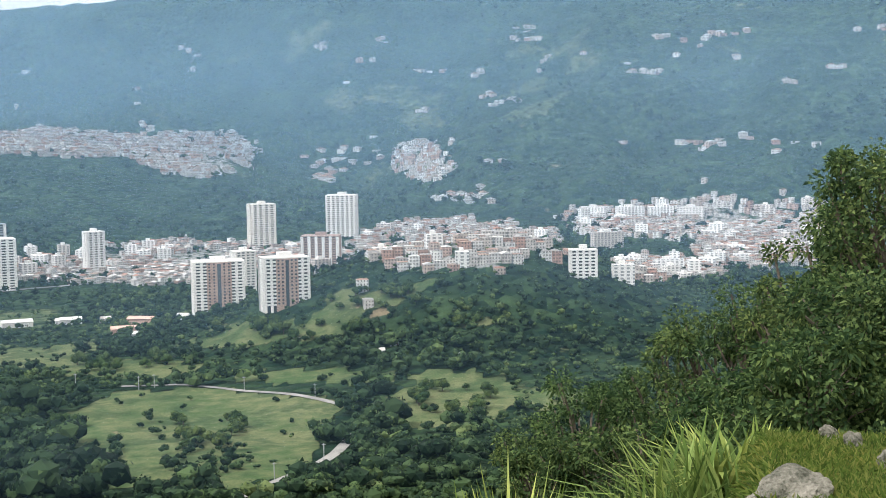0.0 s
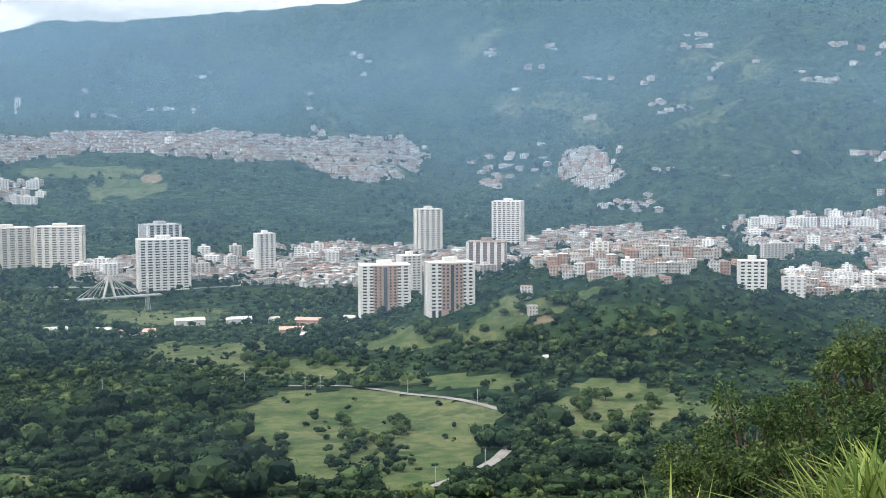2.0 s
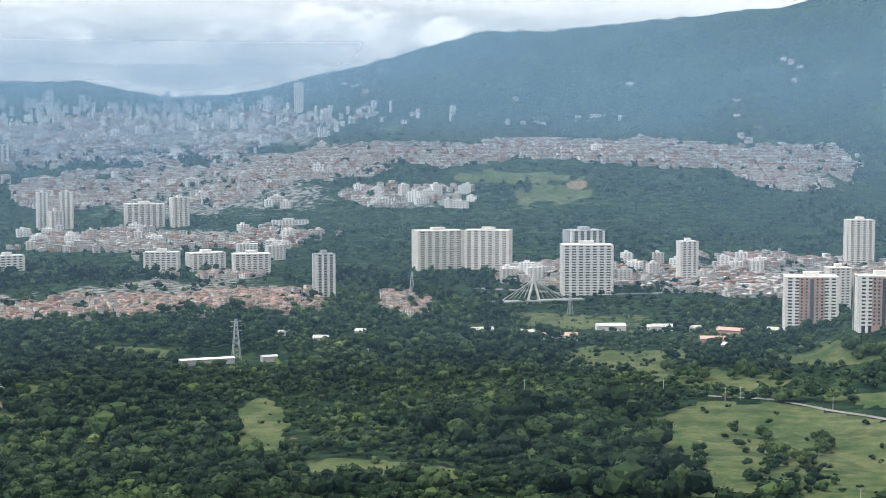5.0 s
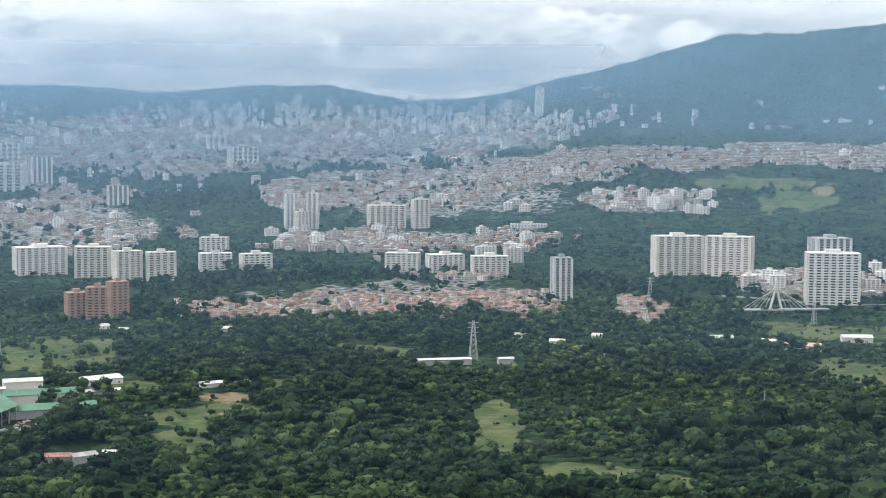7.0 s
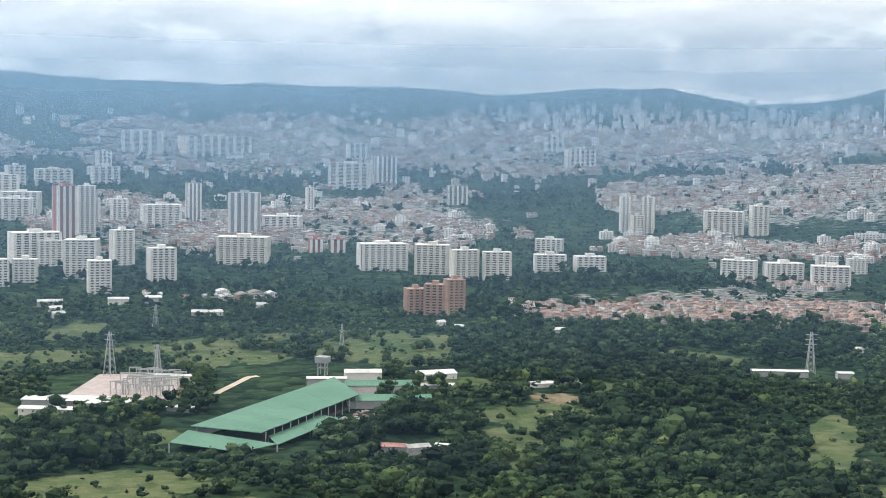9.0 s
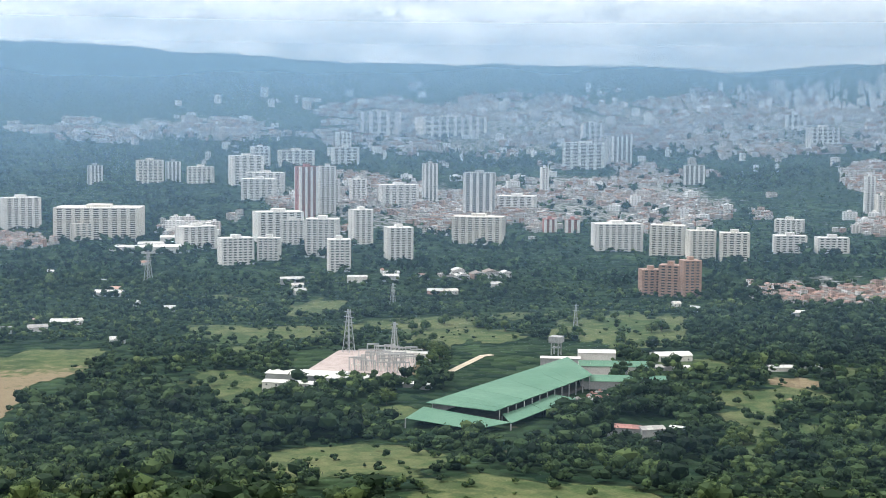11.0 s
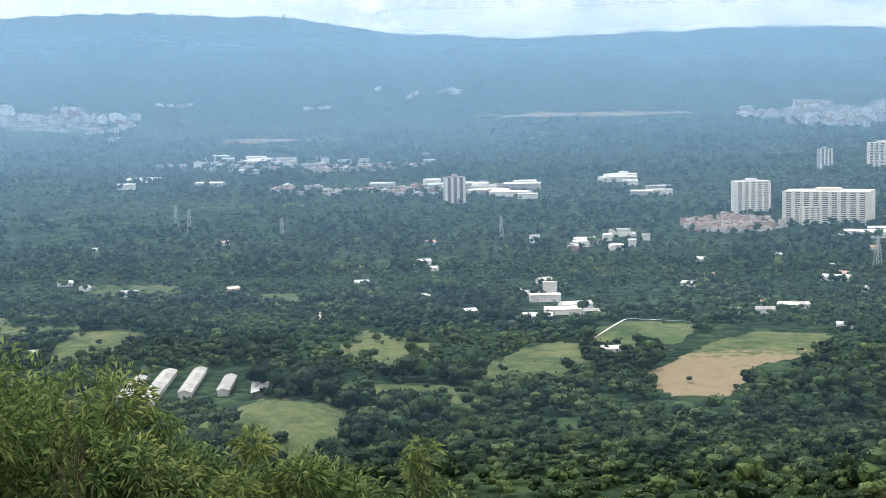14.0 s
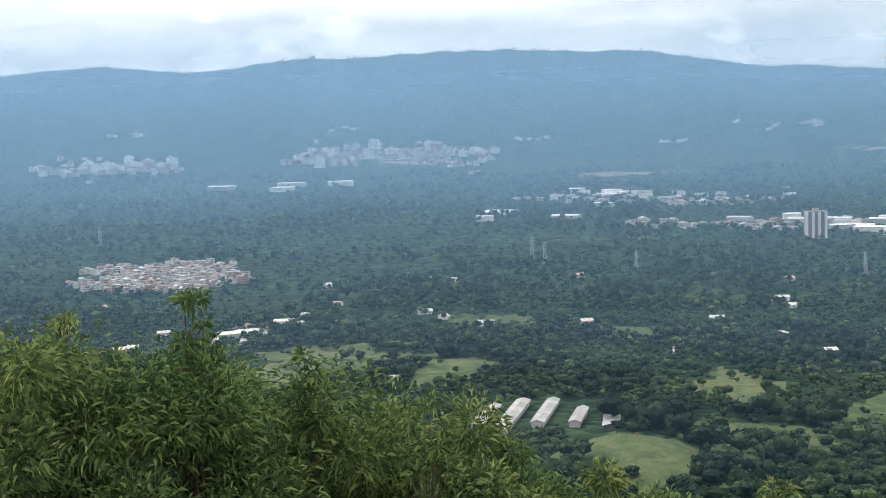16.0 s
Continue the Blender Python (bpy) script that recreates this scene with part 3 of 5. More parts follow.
def stand(name, lo, hi, gap, templates, size, label, thin=1.0, az0=-24.0, az1=119.0):
    """Joined woodland between two distances: crowns set out with uneven spacing."""
    pts = []
    d = lo
    while d < hi:
        step = max(gap, d * gap / 1400) if gap < 20 else gap
        a = np.arange(az0, az1, math.degrees(step / d))
        a = a + rng.uniform(-0.5, 0.5, len(a)) * math.degrees(step / d)
        pts.append(np.stack([a, d + rng.uniform(-0.5, 0.5, len(a)) * step], -1))
        d += step
    az, d = np.concatenate(pts).T
    z = height(az, d)
    el = np.degrees(np.arctan2(z, d))
    x, y = plan(az, d)
    bare = np.maximum(open_land(az, el), blobs(az, el, SCARS, 3))
    keep = np.clip(1.0 + wave(x, y, 180, 21, 3) * 0.9, 0.4, 1.0) * thin
    keep = keep * (1 - 0.72 * clearing(x, y, d))
    keep = keep * (1 - 0.6 * upland(x, y, d, az))
    keep = np.where(bare > 0.45, 0.05, keep)
    keep = np.where(in_town(az, el, d) > 0.45, np.where(az > 26, 0.34, 0.22), keep)
    for ca, ce, wa, we in CLEAR:
        keep = np.where((abs(az - ca) < wa) & (abs(el - ce) < we), 0, keep)
    for ca, ce, wa, we in CLUMPS:
        keep = np.where(((az - ca) / wa) ** 2 + ((el - ce) / we) ** 2 < 1, 0.95, keep)
    # nothing is planted on the slope hidden below the viewpoint
    ok = (rng.random(len(az)) < keep) & (z + 14 > d * math.tan(radians(-15.6)))
    az, d, x, y, z, bare = az[ok], d[ok], x[ok], y[ok], z[ok], bare[ok]
    vs, fs, tints, base = [], [], [], 0
    pick = rng.integers(len(templates), size=len(x))
    turn = rng.uniform(0, 2 * math.pi, len(x))
    r = size * rng.uniform(0.5, 1.0, len(x)) * rng.choice([0.55, 0.8, 1.0, 1.0, 1.35], len(x))
    grove = wave(x, y, 150, 61, 3)
    r = r * np.clip(1.0 + 0.75 * grove, 0.6, 1.6)
    # low scrub on the knoll
    scrub = smooth(-15, -10, az) * smooth(10, 6, az) * smooth(1090, 1160, d) * smooth(1480, 1400, d)
    r = r * (1 - 0.5 * scrub) * (1 - 0.45 * clearing(x, y, d)) * np.where(bare > 0.45, 0.45, 1.0)
    lift = r * rng.uniform(0.45, 0.95, len(x))
    for k, (tv, tf) in enumerate(templates):
        m = pick == k
        c, s = np.cos(turn[m])[:, None], np.sin(turn[m])[:, None]
        px = (tv[None, :, 0] * c - tv[None, :, 1] * s) * r[m][:, None] + x[m][:, None]
        py = (tv[None, :, 0] * s + tv[None, :, 1] * c) * r[m][:, None] + y[m][:, None]
        pz = tv[None, :, 2] * r[m][:, None] + (z[m] + lift[m])[:, None]
        v = np.stack([px, py, pz], -1).reshape(-1, 3)
        f = (tf[None] + (np.arange(m.sum()) * len(tv))[:, None, None]).reshape(-1, 3) + base
        vs.append(v)
        fs.append(f)
        tints.append(np.repeat(np.clip(rng.random(m.sum()) * 0.8 + 0.1 - 0.45 * grove[m] + 0.45 * wave(x[m], y[m], 90, 33, 2) + 0.22 * scrub[m], 0, 1), len(tv)))
        base += len(v)
    me = mesh_of(name, np.concatenate(vs), np.concatenate(fs), [FOREST])
    me.attributes.new("tint", "FLOAT", "POINT").data.foreach_set("value", np.concatenate(tints).astype(np.float32))
    tagged(new(name, me), label, "woodland", kind="stuff")
    return len(x), base


CLUMPS = [(9.5, -13.0, 1.8, 0.75), (11.4, -11.9, 0.5, 0.35), (6.4, -12.0, 0.5, 0.4), (13.6, -12.6, 1.0, 0.5), (7.2, -13.3, 0.4, 0.25), (0.2, -11.3, 0.5, 0.2), (48.0, -8.3, 0.8, 0.15), (54.5, -8.4, 0.6, 0.15)]
CLEAR = [(7.8, -14.3, 1.3, 0.5), (51.6, -10.0, 3.3, 1.3), (54.0, -11.7, 3.4, 0.9), (58.8, -9.75, 2.4, 0.55), (72.4, -9.95, 2.6, 0.95), (71.0, -9.1, 2.2, 0.4), (75.7, -9.0, 1.8, 0.45), (94.0, -10.95, 2.9, 0.9), (73.6, -11.7, 1.7, 0.45), (31.6, -8.7, 2.2, 0.25), (79.4, -8.05, 1.2, 0.45), (6.0, -13.4, 2.2, 0.8), (7.3, -10.4, 3.2, 0.25), (47.2, -12.0, 1.2, 0.4), (46.0, -9.3, 1.2, 0.3)]
stand("woodland_near", 600, 1000, 10.2, NEAR_CROWNS, 9.0, "dense dark green tropical woodland covering the near slopes", 1.0)
stand("woodland_valley", 1000, 1650, 8.8, MID_CROWNS, 7.2, "dark green broadleaf woods between the meadows")
stand("woodland_far", 1650, 2700, 12.5, FAR_CROWNS, 7.2, "dark green woods round the edges of the city")
stand("woodland_mountain", 2700, 4250, 17, DIM_CROWNS, 7.0, "hazy blue-green forest on the mountain slopes", 0.85, -20, 30)
stand("woodland_crest", 4815, 4875, 10, DIM_CROWNS, 4.6, "hazy trees along the crest of the far mountains", 0.9)
stand("woodland_plain", 2700, 3700, 22, DIM_CROWNS, 8.0, "hazy blue-green woods on the far plain", 0.9, 30, 119)

# ---- towns ----


def houses(name, spots, cell, h, label, roof, seed, pitched=0.5, gaps=-0.35, street=3, fill=0.9):
    """Joined small houses in rows along streets, each a walled block with a low roof."""
    r = np.random.default_rng(seed)
    rows = []
    for k, (a, e, wa, we) in enumerate(spots):
        d0, d1, dm = site(a, e - we, 900), site(a, e + we, 900), site(a, e, 900)
        d1 = min(max(d1, d0 + 30), 4650)
        turn = radians(a) + (0.45, 0.2, -0.35)[k % 3]
        c, s = math.cos(turn), math.sin(turn)
        cx, cy = plan(a, (d0 + d1) / 2)
        reach = max(radians(wa) * dm, (d1 - d0) / 2) * 1.3
        n = int(min(reach / cell, 160))
        i, jj = np.meshgrid(np.arange(-n, n + 1), np.arange(-n, n + 1))
        u = i * cell + np.floor(i / 9) * cell * 0.8
        v = jj * cell * 1.15 + np.floor(jj / 2) * cell * 0.75 * (street > 0)
        u, v = u.ravel() + r.uniform(-0.06, 0.06, u.size) * cell, v.ravel() + r.uniform(-0.08, 0.08, u.size) * cell
        x, y = cx + u * c - v * s, cy + u * s + v * c
        az, d = np.degrees(np.arctan2(-x, y)), np.hypot(x, y)
        m = (abs(az - a) < wa * 1.3) & (d > d0 * 0.97) & (d < min(d1 * 1.03, 4700))
        x, y, az, d = x[m], y[m], az[m], d[m]
        z = height(az, d)
        el = np.degrees(np.arctan2(z, d))
        ok = (blobs(az, el, [(a, e, wa, we)], 2) > 0.3) & (wave(x, y, 150, seed, 3) > gaps) & (r.random(len(x)) < fill)
        rows.append(np.stack([x[ok], y[ok], z[ok], np.full(ok.sum(), turn)], -1))
    p = np.concatenate(rows)
    n = len(p)
    sx, sy = cell * 0.5 * r.uniform(0.86, 1.0, n), cell * 0.5 * r.uniform(0.9, 1.15, n)
    sz = h * r.choice([0.55, 0.8, 1.0, 1.0, 1.35], n)
    rise = np.where(r.random(n) < pitched, sx * 0.36, 0.25)
    o, f = 1.05, np.zeros(n)
    col = lambda u, v, q: np.stack([p[:, 0] + u * np.cos(p[:, 3]) - v * np.sin(p[:, 3]), p[:, 1] + u * np.sin(p[:, 3]) + v * np.cos(p[:, 3]), p[:, 2] + q], -1)
    verts = np.stack([col(-sx, -sy, f - 4), col(sx, -sy, f - 4), col(sx, sy, f - 4), col(-sx, sy, f - 4), col(-sx, -sy, sz), col(sx, -sy, sz), col(sx, sy, sz), col(-sx, sy, sz),
                      col(-sx * o, -sy * o, sz + 0.05), col(sx * o, -sy * o, sz + 0.05), col(sx * o, sy * o, sz + 0.05), col(-sx * o, sy * o, sz + 0.05), col(f, -sy * o, sz + rise), col(f, sy * o, sz + rise)], 1).reshape(-1, 3)
    base = np.arange(n)[:, None, None] * 14
    quads = (base + np.array([(0, 1, 5, 4), (1, 2, 6, 5), (2, 3, 7, 6), (3, 0, 4, 7), (8, 12, 13, 11), (12, 9, 10, 13), (11, 10, 9, 8)])).reshape(-1, 4)
    tris = (base + np.array([(8, 9, 12), (10, 11, 13)])).reshape(-1, 3)
    tagged(new(name, mesh_of(name, verts, [quads, tris], [HOUSE, roof], np.concatenate([np.tile([0, 0, 0, 0, 1, 1, 1], n), np.tile([0, 0], n)]))), label, "houses", kind="stuff")


houses("town_houses_east", TOWN_EAST, 9.5, 6.5, "white and cream low city houses with flat grey roofs", HOUSE_ROOF, 1, 0.3, -0.4)
houses("town_houses_brick", TOWN_BRICK, 7.5, 6.5, "rows of small brick houses with terracotta roofs", TILE_ROOF, 2, 0.6, -0.1)
houses("town_houses_hill", TOWN_HILL, 9.0, 6.5, "crowded unpainted brick houses on a hill ridge", HOUSE_ROOF, 3, 0.3, -0.5)
houses("town_houses_west", TOWN_WEST, 10, 7, "mixed pale city houses among street trees", HOUSE_ROOF, 4, 0.4, -0.05)
houses("town_houses_far", TOWN_FAR, 15, 10, "distant pale city blocks under haze", HOUSE_ROOF, 5, 0.3, -0.05, fill=0.8)
houses("hamlet_houses", HAMLETS, 17, 5, "scattered white rural houses with pale roofs", HOUSE_ROOF, 6, 0.7, 0.0, fill=0.5)
r = np.random.default_rng(12)
specks = [(float(r.uniform(-17, 12)), float(r.uniform(-2.0, 3.6)), 0.6, 0.14) for _ in range(75)] + [(float(r.uniform(12, 30)), float(r.uniform(0.6, 2.2)), 0.6, 0.10) for _ in range(22)] + [(float(r.uniform(75, 115)), float(r.uniform(-0.2, 0.8)), 0.9, 0.08) for _ in range(8)]
houses("mountain_houses", specks, 15, 5.5, "scattered white farmhouses on the mountain slopes", HOUSE_ROOF, 8, 0.6, -0.1, fill=0.5)


def box_mesh(name, x0, x1, y0, y1, z0, z1, mat):
    v = [(x, y, z) for z in (z0, z1) for x, y in ((x0, y0), (x1, y0), (x1, y1), (x0, y1))]
    f = [(0, 3, 2, 1), (4, 5, 6, 7), (0, 1, 5, 4), (1, 2, 6, 5), (2, 3, 7, 6), (3, 0, 4, 7)]
    return mesh_of(name, v, np.array(f), [mat])


def seat_of(az, el, wdeg, hdeg):
    d = site(az, el, 1000)
    x, y = plan(az, d)
    return d, x, y, d * math.tan(radians(el)), radians(wdeg) * d, radians(hdeg) * d / math.cos(radians(el))


def tower(az, el, wdeg, hdeg, wall, bays=4, turn=12.0, deep=0.6, pier=None, group="apartment towers", label="", panel=None):
    """An apartment tower: a glazed core, a slab at each floor, upright wall piers, a parapet and a machine room."""
    d, x, y, z, w, h = seat_of(az, el, wdeg, hdeg)
    pier = pier or wall
    ta = radians(turn)
    w = w / (abs(math.cos(ta)) + deep * abs(math.sin(ta)))
    dp = w * deep
    thing = new("apartment_tower")
    thing.matrix_basis = pose(x, y, z, 0, 0, az + turn)
    tagged(thing, label, "apartment tower", group)
    part("core", box_mesh("core", -w / 2 + 0.9, w / 2 - 0.9, -dp / 2 + 0.9, dp / 2 - 0.9, -6, h, GLASS), thing)
    floors = max(5, round(h / 3.0))
    slab = box_mesh("floor_slab", -w / 2 + 0.25, w / 2 - 0.25, -dp / 2 + 0.25, dp / 2 - 0.25, 0, h / floors * 0.5, wall)
    for i in range(floors):
        part("floor_slab", slab, thing, pose(0, 0, i * h / floors))
    n = bays + 1
    pw = w / bays * 0.38
    upright = box_mesh("wall_pier", -pw / 2, pw / 2, 0, dp * 0.2, -6, h + 0.6, pier)
    for i in range(n):
        px = -w / 2 + pw / 2 + (w - pw) * i / (n - 1)
        part("wall_pier", upright, thing, pose(px, -dp / 2, 0))
        part("wall_pier", upright, thing, pose(px, dp / 2, 0, 0, 0, 180))
    m = max(2, round(dp / w * bays))
    side = box_mesh("side_pier", 0, w * 0.12, -dp / m * 0.3, dp / m * 0.3, -6, h + 0.6, wall)
    for i in range(m):
        py = -dp / 2 + dp * (i + 0.5) / m
        part("side_pier", side, thing, pose(-w / 2, py, 0))
        part("side_pier", side, thing, pose(w / 2, py, 0, 0, 0, 180))
    if panel is not None:
        brick = part("brick_panel", box_mesh("brick_panel", -w * 0.24, w * 0.24, -dp / 2 - 0.35, -dp / 2 + 0.6, -6, h + 0.3, panel), thing, None, "brown brick centre panel")
        part("shaft", box_mesh("shaft", -w * 0.035, w * 0.035, -dp / 2 - 0.5, -dp / 2, -6, h - 1, GLASS), thing, None, "dark glazed stair shaft")
        pane = box_mesh("window", -0.8, 0.8, -0.1, 0.1, 0, 1.5, GLASS)
        for i in range(floors):
            for k in (-0.19, -0.10, 0.10, 0.19):
                part("window", pane, brick, pose(w * k, -dp / 2 - 0.4, (i + 0.35) * h / floors))
    part("parapet", box_mesh("parapet", -w / 2, w / 2, -dp / 2, dp / 2, h, h + 1.2, wall), thing)
    part("machine_room", box_mesh("machine_room", -w * 0.14, w * 0.14, -dp * 0.2, dp * 0.2, h + 1.2, h + 5, wall), thing)
    return thing


EAST_TOWERS = [
    (7.16, -4.82, 1.15, 1.73, CREAM, 4), (3.98, -4.35, 1.30, 1.56, WHITE, 6), (13.63, -5.61, 0.87, 1.61, WHITE, 3),
    (8.92, -7.34, 2.11, 2.06, WHITE, 7), (6.32, -7.02, 2.05, 1.82, WHITE, 7), (4.83, -5.81, 1.63, 1.43, BRICK, 5), (7.92, -6.58, 1.04, 1.66, WHITE, 4),
    (-5.55, -6.13, 1.16, 1.05, WHITE, 4), (23.47, -5.07, 2.08, 1.46, CREAM, 6), (21.45, -5.11, 1.92, 1.51, CREAM, 6), (17.68, -5.64, 1.67, 2.05, GREY, 5), (17.57, -6.08, 2.12, 1.92, WHITE, 7), (27.99, -6.19, 0.92, 1.67, GREY, 3),
]
MID_TOWERS = [
    (38.78, -3.39, 0.44, 1.38, WHITE, 2), (37.86, -3.39, 0.52, 1.38, CREAM, 2), (38.3, -3.45, 0.62, 0.72, CREAM, 3), (34.95, -3.37, 1.57, 0.88, CREAM, 6), (33.60, -3.35, 0.78, 1.10, CREAM, 3), (34.30, -4.99, 1.43, 0.62, WHITE, 6), (32.62, -5.08, 1.58, 0.66, WHITE, 6), (30.85, -5.26, 1.53, 0.78, WHITE, 6),
    (48.34, -5.05, 2.06, 1.01, WHITE, 7), (46.34, -5.20, 1.44, 1.14, CREAM, 5), (45.07, -5.40, 1.19, 1.16, CREAM, 4), (43.78, -5.37, 1.19, 1.07, CREAM, 4), (47.0, -6.76, 0.95, 0.95, ORANGE, 3), (46.2, -6.80, 0.95, 1.18, ORANGE, 3), (45.45, -6.84, 0.9, 1.42, ORANGE, 3), (41.68, -4.99, 1.32, 0.63, WHITE, 5), (40.11, -4.95, 1.33, 0.56, WHITE, 5), (41.71, -4.25, 1.16, 0.51, WHITE, 5),
]
WEST_TOWERS = [
    (61.75, -4.94, 2.02, 1.25, WHITE, 6), (60.0, -5.43, 1.40, 1.46, WHITE, 5), (58.49, -4.91, 0.99, 1.31, WHITE, 3), (59.35, -6.0, 0.96, 1.22, WHITE, 4), (56.99, -5.5, 1.19, 1.21, WHITE, 4), (53.8, -4.9, 2.14, 1.07, CREAM, 7), (60.64, -3.86, 0.95, 1.95, RED, 3), (59.82, -3.75, 0.7, 1.85, WHITE, 3),
    (55.76, -3.23, 0.63, 1.48, GREY, 3), (53.79, -3.79, 1.28, 1.69, GREY, 4), (51.23, -2.92, 0.36, 1.05, WHITE, 2), (59.12, -1.79, 1.13, 0.65, WHITE, 4), (59.19, -1.25, 0.64, 0.7, WHITE, 3), (62.24, -2.9, 1.55, 0.75, WHITE, 5), (62.45, -1.93, 0.8, 0.79, WHITE, 3), (61.05, -1.81, 1.46, 0.54, CREAM, 5),
]
BACK_TOWERS = [
    (49.41, -0.88, 0.85, 0.78, WHITE, 3), (49.64, -1.82, 1.78, 0.94, WHITE, 5), (48.31, -1.65, 1.01, 1.05, GREY, 4), (45.4, -2.43, 0.85, 0.72, GREY, 4), (54.95, -0.57, 2.84, 0.66, CREAM, 8), (57.71, -0.68, 1.61, 0.94, CREAM, 4), (40.58, -0.95, 1.26, 0.78, WHITE, 5), (41.61, -0.24, 0.78, 0.53, WHITE, 3),
    (71.55, -4.24, 1.52, 1.12, WHITE, 5), (68.62, -4.62, 3.46, 1.12, CREAM, 9), (69.2, -4.72, 1.17, 0.6, CREAM, 4), (66.71, -2.52, 1.07, 0.83, CREAM, 5), (65.82, -2.48, 0.6, 0.74, GREY, 3), (64.76, -2.56, 1.07, 0.62, CREAM, 5), (68.78, -2.6, 0.6, 0.71, GREY, 3), (83.13, -3.8, 0.88, 1.0, BRICK, 3),
]
SOUTH_TOWERS = [(63.0, -2.6, 1.4, 1.1, WHITE, 4), (62.5, -3.2, 1.4, 0.8, WHITE, 5), (59.9, -3.5, 1.2, 1.1, WHITE, 4), (58.6, -3.3, 0.7, 0.9, WHITE, 3), (57.0, -3.4, 1.6, 0.8, WHITE, 5), (52.3, -3.6, 1.6, 0.6, WHITE, 5), (51.0, -4.4, 0.6, 0.5, RED, 2), (50.1, -4.4, 0.6, 0.5, RED, 2), (63.41, -5.72, 1.45, 1.0, WHITE, 6), (62.1, -5.57, 0.96, 0.85, WHITE, 4), (64.95, -5.11, 1.64, 0.85, WHITE, 5), (61.19, -4.95, 0.99, 0.93, WHITE, 4)]
TONE = {WHITE: "white", CREAM: "cream", BRICK: "brown brick", ORANGE: "orange brick", RED: "red and grey", GREY: "grey"}
for rows in (EAST_TOWERS, MID_TOWERS, WEST_TOWERS, BACK_TOWERS, SOUTH_TOWERS):
    for i, (az, el, w, h, wall, bays) in enumerate(rows):
        shape = "slender" if h > 1.6 * w else "long" if w > 1.6 * h else "broad"
        tower(az, el, w, h, wall, bays, (14, -9, 20, 6)[i % 4], 0.55 if w > h else 0.8, WHITE if wall in (BRICK, GREY, RED) else None, label=f"{shape} {TONE[wall]} apartment tower with rows of balconies", panel=BRICK if (az, el) in ((8.92, -7.34), (6.32, -7.02)) else None)

# distant city towers
r = np.random.default_rng(31)


def far_tower(az, el, wdeg, hdeg):
    d, x, y, z, w, h = seat_of(az, el, wdeg, hdeg)
    dp = w * r.uniform(0.6, 1.0)
    body = part("distant_tower", box_mesh("tower_body", -w / 2, w / 2, -dp / 2, dp / 2, -10, h, FAR_TOWER), None, pose(x, y, z, 0, 0, az + r.uniform(-30, 30)))
    tagged(body, "pale distant high-rise seen through haze", "tower", "skyline towers")
    part("roof_room", box_mesh("roof_room", -w * 0.25, w * 0.2, -dp * 0.3, dp * 0.2, h, h * 1.06, FAR_TOWER), body)


for i in range(230):
    az = r.normal(36, 5.5)
    far_tower(az, r.uniform(0.3, 1.25), r.uniform(0.09, 0.20), r.uniform(0.14, 0.46))
for az, w, h in ((28.92, 0.34, 1.1), (29.7, 0.3, 0.55), (30.1, 0.35, 0.6), (34.0, 0.22, 0.75), (33.2, 0.3, 0.55), (37.2, 0.22, 0.6), (38.4, 0.25, 0.75), (39.2, 0.2, 0.5), (42.2, 0.3, 0.5)):
    far_tower(az, 1.1, w, h)
for i in range(150):
    far_tower(r.uniform(30, 66), r.uniform(-1.9, 0.9), r.uniform(0.10, 0.34), r.uniform(0.12, 0.36))

# middle-sized blocks among the low houses
def mid_block(az, el, w, h):
    d = site(az, el, 1200)
    x, y = plan(az, d)
    z, dp, k = d * math.tan(radians(el)), r.uniform(10, 16), max(1.0, d / 2600)
    w, h, dp = w * k, h * k, dp * k
    body = part("city_block", box_mesh("block_body", -w / 2, w / 2, -dp / 2, dp / 2, -8, h, FAR_TOWER), None, pose(float(x), float(y), z, 0, 0, az + r.choice([15, -20, 30, 5])))
    tagged(body, "pale mid-rise city block with a flat roof", "building", "mid-rise blocks")
    part("roof_room", box_mesh("roof_room", -w * 0.2, w * 0.1, -dp * 0.2, dp * 0.25, h, h + 3.0, WHITE), body)


for towns, count in ((TOWN_EAST, 70), (TOWN_WEST[1:], 110), (TOWN_FAR, 90), (TOWN_HILL, 8)):
    for i in range(count):
        a, e, wa, we = towns[int(r.integers(len(towns)))]
        mid_block(float(a + r.uniform(-0.9, 0.9) * wa), float(e + r.uniform(-0.8, 0.8) * we), float(r.uniform(11, 24)), float(r.choice([9, 10, 12, 14, 18])))
for az, el, w, h in ((-6.0, -3.75, 40, 16), (-7.4, -3.8, 46, 18), (-8.6, -3.8, 40, 18), (-9.8, -3.8, 44, 17), (-5.6, -4.1, 14, 26), (-6.5, -5.0, 44, 22), (-14.8, -5.0, 34, 26), (-8.9, -5.9, 36, 14), (23.9, -2.3, 30, 12), (25.5, -2.6, 34, 12), (22.6, -2.7, 30, 12), (29.3, -3.35, 60, 8), (31.0, -4.4, 30, 12), (29.9, -4.7, 26, 20)):
    mid_block(az, el, w, h)

# ---- works, farms and lines in the valley ----


def slab_mesh(name, corners, thick, mat):
    """A thin sloping sheet over four corners."""
    top = [Vector(c) for c in corners]
    v = [(*p[:2], p[2] - thick) for p in top] + [tuple(p) for p in top]
    return mesh_of(name, v, np.array([(3, 2, 1, 0), (4, 5, 6, 7), (0, 1, 5, 4), (1, 2, 6, 5), (2, 3, 7, 6), (3, 0, 4, 7)]), [mat])


